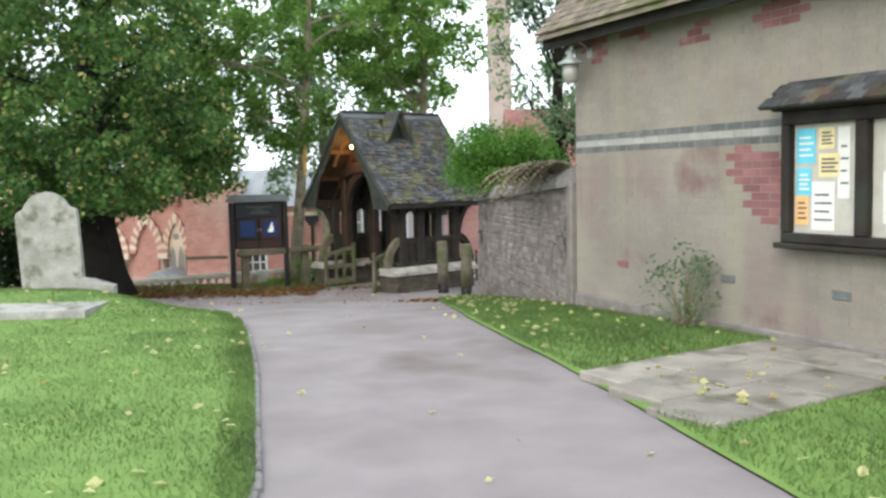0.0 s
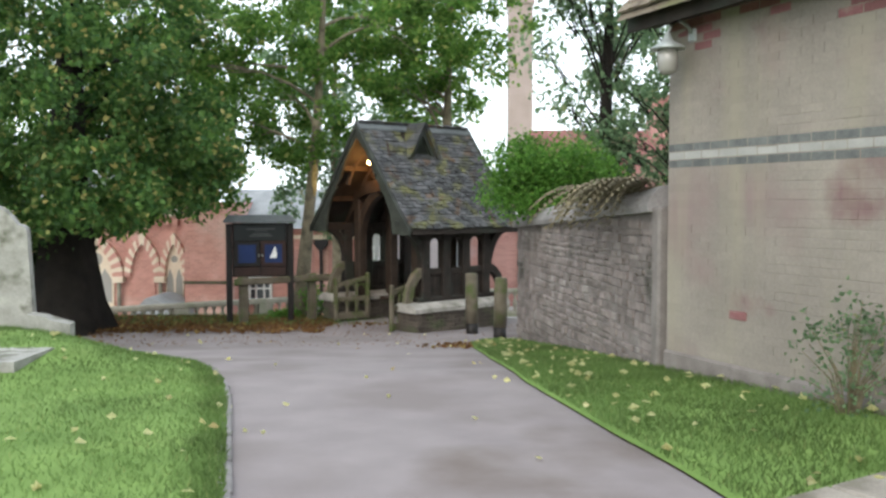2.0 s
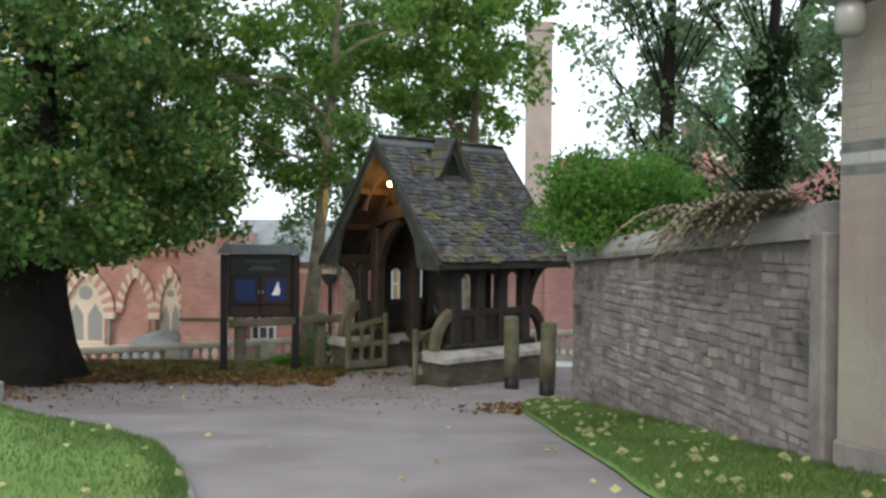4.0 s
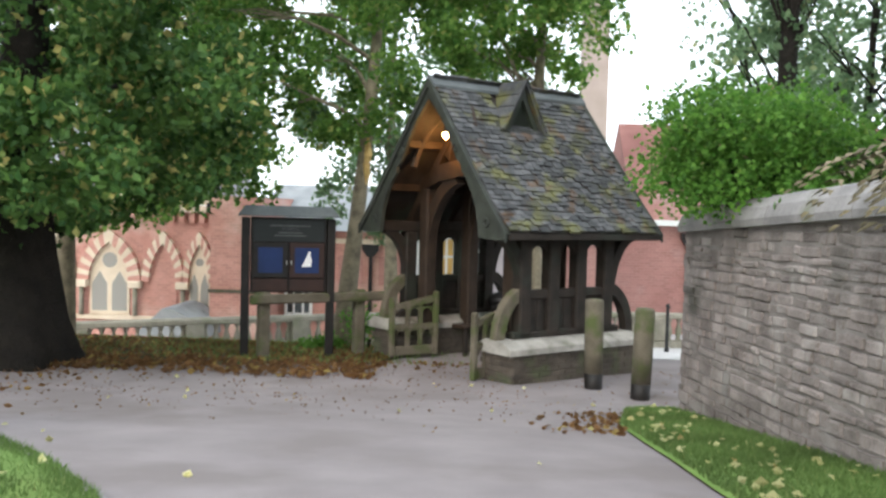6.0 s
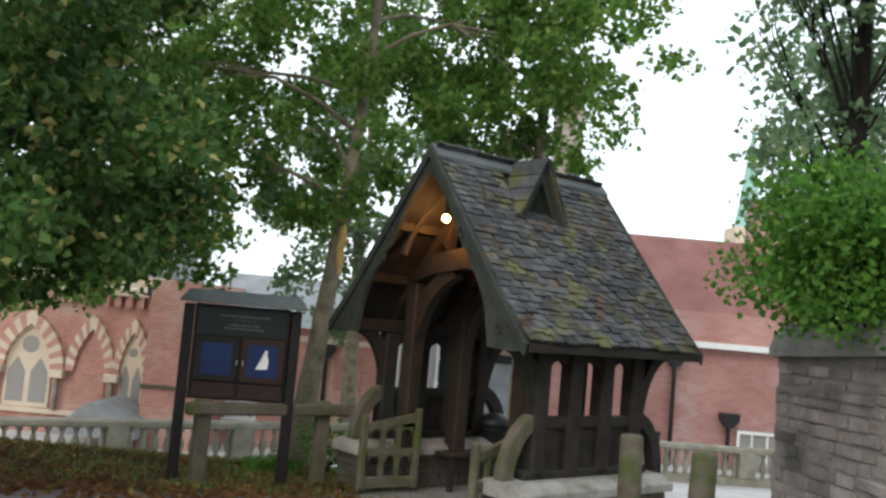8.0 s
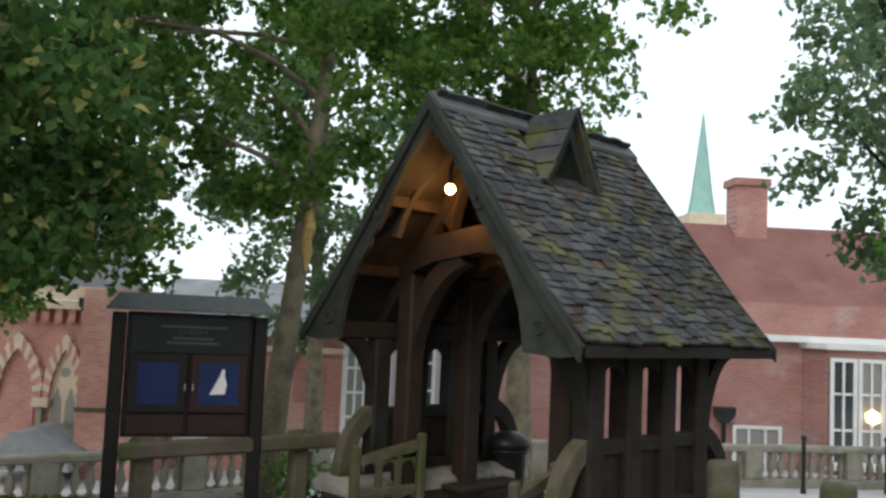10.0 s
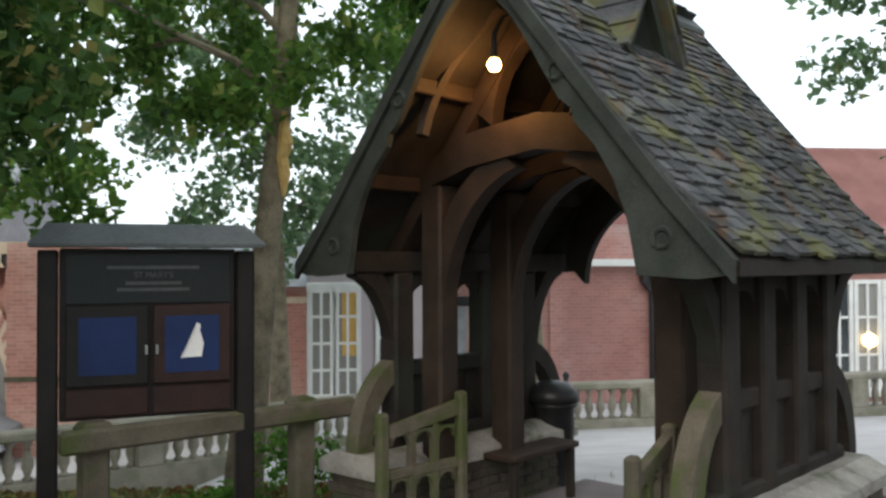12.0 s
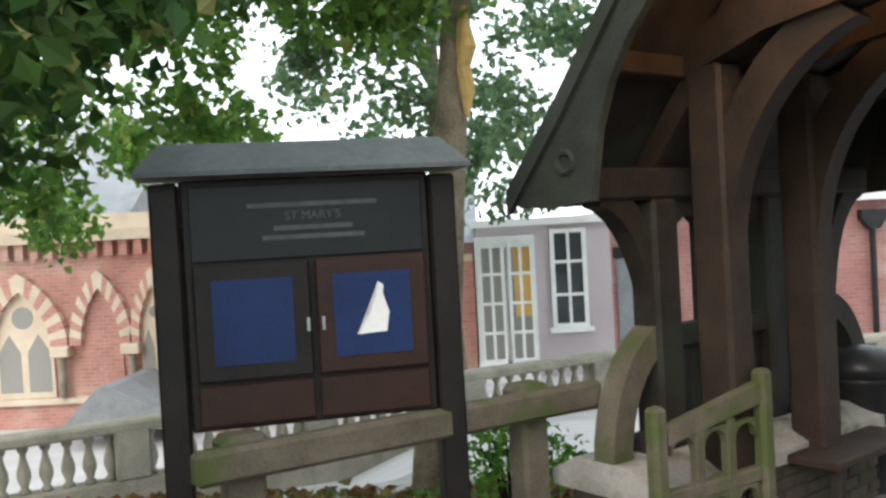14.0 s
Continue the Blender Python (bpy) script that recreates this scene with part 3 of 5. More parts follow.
def lychgate():
    g = empty("lychgate", GATE, "dark oak-framed lychgate with steep mossy shingle roof", "lychgate")
    for s in (-1, 1):
        y0, y1 = s * 0.98, s * 1.58
        bm = bmesh.new(); box(bm, -1.2, min(y0, y1), -0.5, 1.05, max(y0, y1), 0.42, 0.03)
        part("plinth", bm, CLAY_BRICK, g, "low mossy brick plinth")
        bm = bmesh.new()
        prism(bm, [(min(y0, y1) - 0.04, 0.422), (max(y0, y1) + 0.04, 0.422), (max(y0, y1) + 0.04, 0.5), ((y0 + y1) / 2 + 0.18, 0.585), ((y0 + y1) / 2 - 0.18, 0.585), (min(y0, y1) - 0.04, 0.5)], -1.27, 1.1, "x")
        part("plinth_coping", bm, PLINTH, g, "pale weathered stone coping")
        # arcade posts
        yc = s * 1.27
        for x in (-0.8, -0.3, 0.2, 0.72):
            part("post", boxed(x - 0.1, yc - 0.09, 0.55, x + 0.1, yc + 0.09, 1.86, 0.02), OAK, g)
        for x in (-0.68, 0.12):
            part("inner_post", boxed(x - 0.1, s * 0.95 - 0.1, 0.4, x + 0.1, s * 0.95 + 0.1, 2.5, 0.02), OAK_IN, g, "brown oak principal post")
        part("mid_rail", boxed(-0.9, yc - 0.06, 1.08, 0.82, yc + 0.06, 1.2, 0.015), OAK, g)
        for i in range(9):
            x = -0.72 + i * 0.165
            part("board", boxed(x, yc - 0.02, 0.56, x + 0.16, yc + 0.02, 1.08, 0.004), OAK, g)
        part("sole_plate", boxed(-1.0, yc - 0.09, 0.57, 0.95, yc + 0.09, 0.67, 0.02), OAK, g)
        part("wall_plate", boxed(-1.3, yc - 0.08, 1.86, 1.3, yc + 0.08, 2.02, 0.015), OAK, g)
        # arched heads between posts
        for x0, x1 in ((-0.7, -0.4), (-0.2, 0.1), (0.3, 0.62)):
            c, r = (x0 + x1) / 2, (x1 - x0) / 2
            bm = bmesh.new()
            inn = arc(c, 1.62, r, 0, 180, 8)
            band(bm, inn, [(p[0], 1.86) for p in inn], yc - 0.04, yc + 0.04)
            part("arch_head", bm, OAK, g)
        # curved buttress timbers on the plinth ends, and knee braces under the eaves
        for e in (-1, 1):
            bm = bmesh.new()
            inn = [(e * (0.72 + 0.40 * math.cos(t)), 0.56 + 0.55 * math.sin(t)) for t in np.linspace(0, 1.5, 10)]
            out = [(e * (0.72 + 0.54 * math.cos(t)), 0.56 + 0.70 * math.sin(t)) for t in np.linspace(0, 1.5, 10)]
            band(bm, inn, out, yc - 0.065, yc + 0.065)
            part("curved_buttress", bm, OAK_GREY if e < 0 else OAK, g, "weathered curved oak buttress")
            bm = bmesh.new()
            inn = [(e * (1.30 - 0.44 * math.sin(t)), 1.86 - 0.80 * (1 - math.cos(t)) - 0.02) for t in np.linspace(0.1, 1.45, 9)]
            out = [(e * (1.30 - 0.44 * math.sin(t) - 0.13 * math.sin(t)), 1.86 - 0.80 * (1 - math.cos(t)) + 0.12 * math.cos(t)) for t in np.linspace(0.1, 1.45, 9)]
            band(bm, inn, out, yc - 0.06, yc + 0.06)
            part("knee_brace", bm, OAK, g, "curved oak eaves brace")
    # front and back trusses
    for x in (-0.68, 0.12):
        part("collar_beam", prism(bmesh.new(), [(-1.15, 2.42), (-0.6, 2.60), (0, 2.68), (0.6, 2.60), (1.15, 2.42), (1.0, 2.66), (0.6, 2.84), (0, 2.92), (-0.6, 2.84), (-1.0, 2.66)], x - 0.1, x + 0.1, "x"), OAK_IN, g, "cambered oak tie beam")
        for s in (-1, 1):
            bm = bmesh.new()
            inn = [(s * 0.85 * math.cos(t), 1.55 + 1.05 * math.sin(t)) for t in np.linspace(0, 1.35, 12)]
            out = [(s * (0.85 * math.cos(t) + 0.13), 1.55 + 1.05 * math.sin(t) + 0.12) for t in np.linspace(0, 1.35, 12)]
            band(bm, inn, out, x - 0.07, x + 0.07, "x")
            part("arch_brace", bm, OAK_IN, g, "curved brown oak arch brace")
            bm = bmesh.new()
            inn = [(s * 0.40 * math.cos(t), 2.82 + 0.62 * math.sin(t)) for t in np.linspace(0.1, 1.4, 9)]
            out = [(s * (0.40 * math.cos(t) + 0.13), 2.82 + 0.62 * math.sin(t) + 0.10) for t in np.linspace(0.1, 1.4, 9)]
            band(bm, inn, out, x - 0.06, x + 0.06, "x")
            part("upper_brace", bm, OAK_IN, g, "curved oak brace over the beam")
            part("principal_rafter", prism(bmesh.new(), [(s * 1.5, 1.93), (s * 1.36, 1.93), (0, 3.62), (0, 3.82)], x - 0.08, x + 0.08, "x"), OAK_IN, g)
        part("apex_block", boxed(x - 0.07, -0.09, 3.42, x + 0.07, 0.09, 3.62, 0.01), OAK_IN, g)
    # curved wind braces under the front slope boards
    for s in (-1, 1):
        bm = bmesh.new()
        tq = np.linspace(0, 1, 9)
        for w0 in (0.0,):
            cl = [(-1.2 + 0.3 * q, s * (0.62 - 0.42 * q ** 2.2), 2.78 + 0.85 * q ** 0.9) for q in tq]
            tube(bm, cl, [0.05] * 9, 6)
        part("wind_brace", bm, OAK_IN, g, "curved oak wind brace")
    # boarded arch closing the gable towards the street
    inn = [(0.92 * math.cos(t), 1.75 + 0.78 * math.sin(t)) for t in np.linspace(0, math.pi, 25)]
    part("rear_arch", band(bmesh.new(), inn, [(1.12 * math.cos(t), 1.95 + 0.95 * math.sin(t)) for t in np.linspace(0, math.pi, 25)], 1.18, 1.26, "x"), OAK, g, "dark boarded arch to the street")
    part("ridge_beam", boxed(-1.34, -0.06, 3.62, 1.34, 0.06, 3.8, 0.01), OAK_IN, g)
    for s in (-1, 1):
        for z, y in ((2.5, 1.1), (3.1, 0.6)):
            part("purlin", boxed(-1.34, s * y - 0.05, z - 0.05, 1.34, s * y + 0.05, z + 0.06, 0.01), OAK_IN, g)
        # boarded roof slope with a slight kick at the eaves
        part("roof_boarding", prism(bmesh.new(), [(s * HW, ZE), (s * 1.3, 2.26), (0, ZR - 0.07), (0, ZR - 0.02), (s * 1.3, 2.31), (s * HW, ZE + 0.04)], -HL, HL, "x"), OAK, g, "dark boarding under the shingles")
        # bargeboards with cusped inner edge
        for e in (-1, 1):
            inn = [(1.62, 1.86), (1.45, 1.84), (1.12, 1.86), (1.1, 1.98), (1.06, 2.18), (0.98, 2.38), (0.87, 2.56), (0.74, 2.7), (0.72, 2.78), (0.64, 2.84), (0.54, 3.0), (0.42, 3.2), (0.28, 3.4), (0.0, 3.68)]
            out = []
            for k in range(len(inn)):
                t = k / (len(inn) - 1)
                y = 1.66 * (1 - t)
                out.append((y, float(np.interp(y, [0, 1.3, 1.66], [ZR + 0.02, 2.33, 1.93]))))
            bm = bmesh.new()
            band(bm, [(s * a, z) for a, z in inn], [(s * a, z) for a, z in out], e * HL, e * (HL + 0.05), "x")
            bg = part("bargeboard", bm, BARGE, g, "cusped grey-green bargeboard")
            bm = bmesh.new()
            band(bm, [(s * a, z - 0.11) for a, z in out], [(s * a, z + 0.01) for a, z in out], e * (HL + 0.05), e * (HL + 0.085), "x")
            part("moulding", bm, BARGE, bg)
            for (yy, zz) in ((1.27, 2.05), (0.62, 3.0)):
                bm = bmesh.new()
                tube(bm, [(e * (HL + 0.055), s * yy + 0.05 * math.cos(q), zz + 0.05 * math.sin(q)) for q in np.linspace(0, 2 * math.pi, 11)], [0.016] * 11, 5)
                part("roundel", bm, BARGE, bg)
        part("eaves_board", boxed(-HL, s * HW - 0.015, ZE - 0.05, HL, s * HW + 0.015, ZE + 0.03, 0.006), OAK, g)
    part("ridge_cap", prism(bmesh.new(), [(-0.12, ZR - 0.1), (0, ZR + 0.03), (0.12, ZR - 0.1), (0.12, ZR - 0.06), (0, ZR + 0.07), (-0.12, ZR - 0.06)], -HL - 0.06, HL + 0.06, "x"), LEAD, g, "grey ridge capping")
    # little gabled vent on each slope
    for s in (-1,):
        d = part("vent_dormer", prism(bmesh.new(), [(-0.26, 3.3), (-0.2, 3.3), (0.0, 3.66), (0.2, 3.3), (0.26, 3.3), (0.0, 3.8)], s * 0.52, s * 0.46), BARGE, g, "triangular roof vent")
        part("vent_sill", boxed(-0.27, min(s * 0.46, s * 0.54), 3.25, 0.27, max(s * 0.46, s * 0.54), 3.31, 0.006), BARGE, d)
        # solid black sheet behind the frame paints the shade inside the vent
        part("vent_shade_sheet", prism(bmesh.new(), [(-0.2, 3.3), (0.2, 3.3), (0.0, 3.66)], s * 0.44, s * 0.43), BLACK, d)
        for q in (-1, 1):
            part("vent_roof", prism(bmesh.new(), [(q * 0.31, 3.27), (0, 3.83), (0, 3.87), (q * 0.34, 3.29)], s * 0.58, 0.0), TILE, d)
            for r in range(4):
                part("shingle", prism(bmesh.new(), [(q * (0.345 - r * 0.08), 3.295 + r * 0.135), (q * (0.25 - r * 0.08), 3.44 + r * 0.14), (q * (0.25 - r * 0.08), 3.46 + r * 0.14), (q * (0.36 - r * 0.08), 3.31 + r * 0.135)], s * 0.6, s * 0.02), TILE, d)
        d.matrix_basis = Matrix.Translation((-0.2, -0.5, 3.3)) @ Matrix.Diagonal((1.14, 1.05, 1.2, 1)) @ Matrix.Translation((0, 0.5, -3.3))
    part("threshold", boxed(-1.2, -0.97, -0.3, 1.25, 0.97, 0.012, 0.0), ASPHALT, g, "paved floor of the passage")
    for s in (-1, 1):
        part("bench", boxed(-0.2, min(s * 0.66, s * 0.98), 0.42, 0.7, max(s * 0.66, s * 0.975), 0.47, 0.01), OAK_IN, g, "plank seat inside the gate")
        part("bench_leg", boxed(-0.15, min(s * 0.68, s * 0.74), 0.0, -0.08, max(s * 0.68, s * 0.74), 0.42, 0.01), OAK, g)
        part("bench_leg", boxed(0.6, min(s * 0.68, s * 0.74), 0.0, 0.67, max(s * 0.68, s * 0.74), 0.42, 0.01), OAK, g)
    return g


def gate_leaf(m, label, length=0.72):
    g = empty("gate_leaf", m, label, "gate", "leaves of the lychgate")
    # local x along the leaf from the hinge, z up
    for x, h in ((0.0, 0.98), (length - 0.09, 0.9)):
        part("stile", boxed(x, -0.04, 0.04, x + 0.09, 0.04, h, 0.02), OAK_GREY, g)
    part("top_rail", prism(bmesh.new(), [(0.09, 0.82), (length - 0.09, 0.72), (length - 0.09, 0.8), (0.09, 0.92)], -0.03, 0.03), OAK_GREY, g)
    part("mid_rail", boxed(0.09, -0.028, 0.44, length - 0.09, 0.028, 0.51, 0.008), OAK_GREY, g)
    part("bottom_rail", boxed(0.09, -0.03, 0.06, length - 0.09, 0.03, 0.19, 0.008), OAK_GREY, g)
    bay = (length - 0.18) / 3
    for i in range(3):
        x = 0.09 + i * bay
        if i:
            part("bar", boxed(x - 0.03, -0.025, 0.19, x + 0.03, 0.025, 0.78, 0.006), OAK_GREY, g)
        for z in (0.44, 0.755):
            bm = bmesh.new()
            inn = [(x + bay / 2 + (bay / 2 - 0.03) * math.cos(t), z - 0.09 + 0.075 * math.sin(t)) for t in np.linspace(0, math.pi, 7)]
            band(bm, inn, [(p[0], z) for p in inn], -0.02, 0.02)
            part("arch_head", bm, OAK_GREY, g)


def gate_lamp():
    m = GATE @ Matrix.Translation((-1.0, 0.16, 3.22))
    l = empty("gate_lamp", m, "lit warm bulb lamp under the lychgate gable", "lamp")
    bm = bmesh.new(); bmesh.ops.create_icosphere(bm, subdivisions=2, radius=0.046)
    b = part("bulb", bm, BULB, l, "glowing bulb", True)
    bm = bmesh.new(); tube(bm, [(0, 0, 0.05), (0, 0, 0.2), (0.06, -0.02, 0.32), (0.3, -0.06, 0.42)], [0.025, 0.02, 0.012, 0.012], 6)
    part("stem", bm, BLACK, l)
    p = new("gate_light", bpy.data.lights.new("gate_light", "POINT"))
    p.data.energy, p.data.color, p.data.shadow_soft_size = 14, (1.0, 0.48, 0.13), 0.07
    p.matrix_world = m @ Matrix.Translation((0.0, 0.0, -0.1))


def bollard(x, y, h, tilt):
    z = GY(y)
    b = empty("bollard", pose(x, y, z, tilt, tilt * 0.5, 20), "mossy weathered round oak bollard", "bollard", "bollards by the lychgate")
    bm = bmesh.new()
    # lowest part of the shaft, in a darker timber colour
    lathe(bm, [(0.105, -0.3), (0.11, 0.05), (0.115, 0.2)], sides=14)
    part("foot", bm, BOARD, b, "darker foot of the bollard", True)
    bm = bmesh.new()
    lathe(bm, [(0.113, 0.2), (0.115, h * 0.5), (0.112, h - 0.03), (0.1, h), (0.02, h + 0.012)], sides=14)
    part("shaft", bm, OAK_GREY, b, smooth=True)


def litter_bin():
    b = empty("litter_bin", pose(-0.98, 22.1, GY(22.1), 0, 0, 40), "black domed litter bin at the gate", "bin")
    bm = bmesh.new(); lathe(bm, [(0.2, 0), (0.21, 0.05), (0.19, 0.09), (0.2, 0.78), (0.23, 0.8), (0.23, 0.84)], sides=16)
    part("body", bm, BLACK, b, smooth=True)
    bm = bmesh.new(); lathe(bm, [(0.25, 0.841), (0.24, 0.92), (0.15, 1.0), (0.02, 1.02)], sides=16)
    part("lid", bm, BLACK, b, smooth=True)


lychgate()
gate_leaf(pose(-1.93, 20.88, -0.93, 0, 0, 214.7), "weathered oak gate leaf with small square lights, open", 0.82)
gate_leaf(GATE @ pose(-0.78, -0.97, 0.02, 0, 0, 190), "mossy weathered oak gate leaf, open", 0.68)
gate_lamp()
bollard(0.58, 18.0, 1.06, 1.5)
bollard(0.12, 18.65, 1.10, -1.0)
litter_bin()


# ---- churchyard notice board and rail ----
def notice_board():
    n = empty("notice_board", pose(-4.06, 20.33, -0.95, 0, 0, 15.5), "dark timber notice board with lead roof and blue doors", "notice board")
    for x in (-0.66, 0.54):
        part("post", boxed(x, -0.06, -0.2, x + 0.12, 0.06, 2.02, 0.012), BOARD, n)
    part("case", boxed(-0.535, -0.05, 0.96, 0.535, 0.07, 2.03, 0.01), BOARD, n)
    part("sign_panel", boxed(-0.50, -0.064, 1.68, 0.50, -0.052, 2.0, 0.004), BOARD_SIGN, n, "black-green painted sign panel")
    for z, w in ((1.9, 0.56), (1.80, 0.34), (1.76, 0.44)):
        part("lettering", boxed(-w / 2 + 0.02, -0.068, z, w / 2 + 0.02, -0.0655, z + (0.02 if w > 0.25 else 0.03), 0.0), FADED, n, "faded illegible line of lettering")
    txt = bpy.data.curves.new("sign_name", "FONT")
    txt.body, txt.size, txt.align_x, txt.extrude = "ST MARY'S", 0.052, "CENTER", 0.001
    txt.materials.append(FADED)
    sign = new("sign_name", txt)
    sign.parent = n
    sign.matrix_basis = pose(0.02, -0.066, 1.845, 90, 0, 0)
    for k, x in enumerate((-0.5, 0.012)):
        d = part("door", boxed(x, -0.085, 1.17, x + 0.488, -0.052, 1.67, 0.008), BOARD_RED if k else BOARD, n, "reddish stained door" if k else "dark stained door")
        part("panel", boxed(x + 0.075, -0.089, 1.24, x + 0.413, -0.0865, 1.6, 0.0), BLUE, d, "deep blue felt behind the glazing")
        part("handle", boxed(0.005 + (-0.04 if k == 0 else 0.025), -0.105, 1.36, 0.02 + (-0.04 if k == 0 else 0.025), -0.086, 1.42, 0.004), ZINC, d, "small brass pull")
        if k:
            part("emblem", prism(bmesh.new(), [(x + 0.17, 1.33), (x + 0.3, 1.335), (x + 0.315, 1.42), (x + 0.29, 1.50), (x + 0.295, 1.54), (x + 0.27, 1.555), (x + 0.265, 1.50), (x + 0.225, 1.41)], -0.0935, -0.0905), WHITE, d, "white cut-out sail shape")
    for x in (-0.5, 0.012):
        part("lower_board", boxed(x, -0.068, 0.98, x + 0.488, -0.052, 1.155, 0.006), BOARD_RED, n, "brown lower board")
    bm = bmesh.new()
    prism(bm, [(-0.17, 2.04), (0.19, 2.04), (0.19, 2.06), (0.01, 2.19), (-0.17, 2.06)], -0.71, 0.71, "x")
    for v in bm.verts:
        if v.co.z > 2.15:
            v.co.x *= 0.86
    part("roof", bm, LEAD, n, "dull grey lead-covered roof")


def rail_fence():
    a, b = Vector((-4.46, 19.8, 0)), Vector((-2.75, 21.0, 0))
    f = empty("rail_fence", Matrix.Translation((a.x, a.y, -0.92)) @ Matrix.Rotation(math.atan2(b.y - a.y, b.x - a.x), 4, "Z"), "weathered oak single-rail fence before the notice board", "fence")
    L = (b - a).length
    part("rail", boxed(0, -0.05, 0.79, L, 0.04, 0.93, 0.02), OAK_GREY, f)
    for x in (0.24, 1.72):
        part("post", boxed(x - 0.08, 0.042, -0.2, x + 0.08, 0.19, 0.80, 0.02), OAK_GREY, f)
        part("post_cap", boxed(x - 0.1, 0.03, 0.802, x + 0.1, 0.21, 0.95, 0.03), OAK_GREY, f)


notice_board()
rail_fence()


# ---- graves ----
def headstone():
    pts = [(-0.42, 0), (0.42, 0), (0.42, 1.1)] + [(0.42 - 0.1 * (1 - math.cos(t)), 1.1 + 0.1 * math.sin(t)) for t in np.linspace(0.3, 1.57, 4)] + arc(0, 1.14, 0.3, 35, 145, 8) + [(-0.42 + 0.1 * (1 - math.cos(t)), 1.1 + 0.1 * math.sin(t)) for t in np.linspace(1.57, 0.3, 4)] + [(-0.42, 1.1)]
    bm = prism(bmesh.new(), pts, -0.07, 0.07)
    o = part("headstone", bm, GRAVE)
    o.matrix_basis = pose(-5.52, 12.8, GY(12.8) + mound(-5.52, 12.8) + 0.03, 2, -2, 8)
    tagged(o, "pale lichened round-topped headstone standing in grass", "gravestone")
    o = part("broken_stone", boxed(-0.2, -0.1, -0.1, 0.2, 0.1, 0.2, 0.05), GRAVE)
    bm = prism(bmesh.new(), [(-0.25, -0.1), (0.27, -0.1), (0.26, 0.16), (0.05, 0.2), (-0.02, 0.24), (-0.2, 0.26), (-0.25, 0.2)], -0.12, 0.12)
    bm.to_mesh(o.data); bm.free()
    o.matrix_basis = pose(-4.85, 12.6, GY(12.6) + mound(-4.85, 12.6) + 0.02, 0, 3, 10)
    tagged(o, "low broken grey footstone beside the headstone", "gravestone")
    o = part("ledger_slab", prism(bmesh.new(), [(-0.95, -0.38), (0.9, -0.42), (0.95, 0.36), (-0.92, 0.4)], 0.0, 0.14, "z"), GRAVE)
    o.matrix_basis = pose(-5.0, 10.6, GY(10.6) + mound(-5.0, 10.6) - 0.03, 0, 0, 3)
    tagged(o, "flat worn grave slab lying in the lawn", "grave slab")


headstone()
# ---- street balustrade ----
def balustrade(ax, ay, bx, by, name):
    a, b = Vector((ax, ay, 0)), Vector((bx, by, 0))
    L = (b - a).length
    z0 = -2.25
    f = empty(name, Matrix.Translation((ax, ay, z0)) @ Matrix.Rotation(math.atan2(by - ay, bx - ax), 4, "Z"), "weathered stone street balustrade", "balustrade", "balustrades along the street")
    part("base", boxed(0, -0.16, -0.6, L, 0.16, 0.2, 0.02), BALUSTER, f)
    part("handrail", boxed(0, -0.17, 0.78, L, 0.17, 0.92, 0.03), BALUSTER, f)
    me = None
    n = int(L / 0.24)
    for i in range(n):
        x = (i + 0.5) * L / n
        if i % 10 == 9:
            part("pier", boxed(x - 0.2, -0.18, 0.2, x + 0.2, 0.18, 0.8, 0.02), BALUSTER, f)
            continue
        if me is None:
            bm = bmesh.new()
            lathe(bm, [(0.07, 0.2), (0.07, 0.24), (0.04, 0.27), (0.085, 0.4), (0.08, 0.48), (0.04, 0.62), (0.035, 0.68), (0.065, 0.72), (0.065, 0.79)], sides=8)
            o = part("baluster", bm, BALUSTER, f, smooth=True); me = o.data
        else:
            o = new("baluster", me); o.parent = f
        o.location.x = x


balustrade(-14.0, 23.7, -1.4, 31.1, "balustrade")
balustrade(-1.4, 31.1, 9.5, 32.4, "balustrade")


def street_post(x, y, h, m=BLACK):
    p = empty("street_post", pose(x, y, GY(y)), "thin black iron street post", "post", "posts along the street")
    bm = bmesh.new(); lathe(bm, [(0.06, 0), (0.06, 0.1), (0.045, 0.14), (0.042, h - 0.1)], sides=8); part("shaft", bm, m, p)
    bm = bmesh.new(); lathe(bm, [(0.06, h - 0.1), (0.06, h - 0.04), (0.02, h)], sides=8); part("finial", bm, m, p)


for x, y in ((1.3, 30.2), (3.3, 30.6), (6.6, 31.2), (8.6, 31.5)):
    street_post(x, y, 1.25)


# ---- buildings across the street ----
def sash(parent, x, z, w, h, cols, rows, y=-0.03, glass=GLASS, fr=0.09):
    """A white-framed window with its bars; the face of the wall is local y = 0."""
    d = part("window", boxed(x, y, z, x + w, y + 0.02, z + h, 0.0), glass, parent, "white-framed window")
    bm = bmesh.new()
    for a in ((x, z, x + w, z + fr), (x, z + h - fr, x + w, z + h), (x, z + fr, x + fr, z + h - fr), (x + w - fr, z + fr, x + w, z + h - fr)):
        box(bm, a[0], y - 0.06, a[1], a[2], y - 0.001, a[3])
    part("frame", bm, WHITE, d)
    for i in range(1, cols):
        xx = x + w * i / cols
        part("bar", boxed(xx - 0.03, y - 0.05, z + fr, xx + 0.03, y - 0.002, z + h - fr, 0.0), WHITE, d)
    for j in range(1, rows):
        zz = z + h * j / rows
        part("bar", boxed(x + fr, y - 0.045, zz - 0.03, x + w - fr, y - 0.003, zz + 0.03, 0.0), WHITE, d)
    part("sill", boxed(x - 0.08, y - 0.14, z - 0.09, x + w + 0.08, y + 0.02, z - 0.002, 0.0), WHITE, d)
    return d


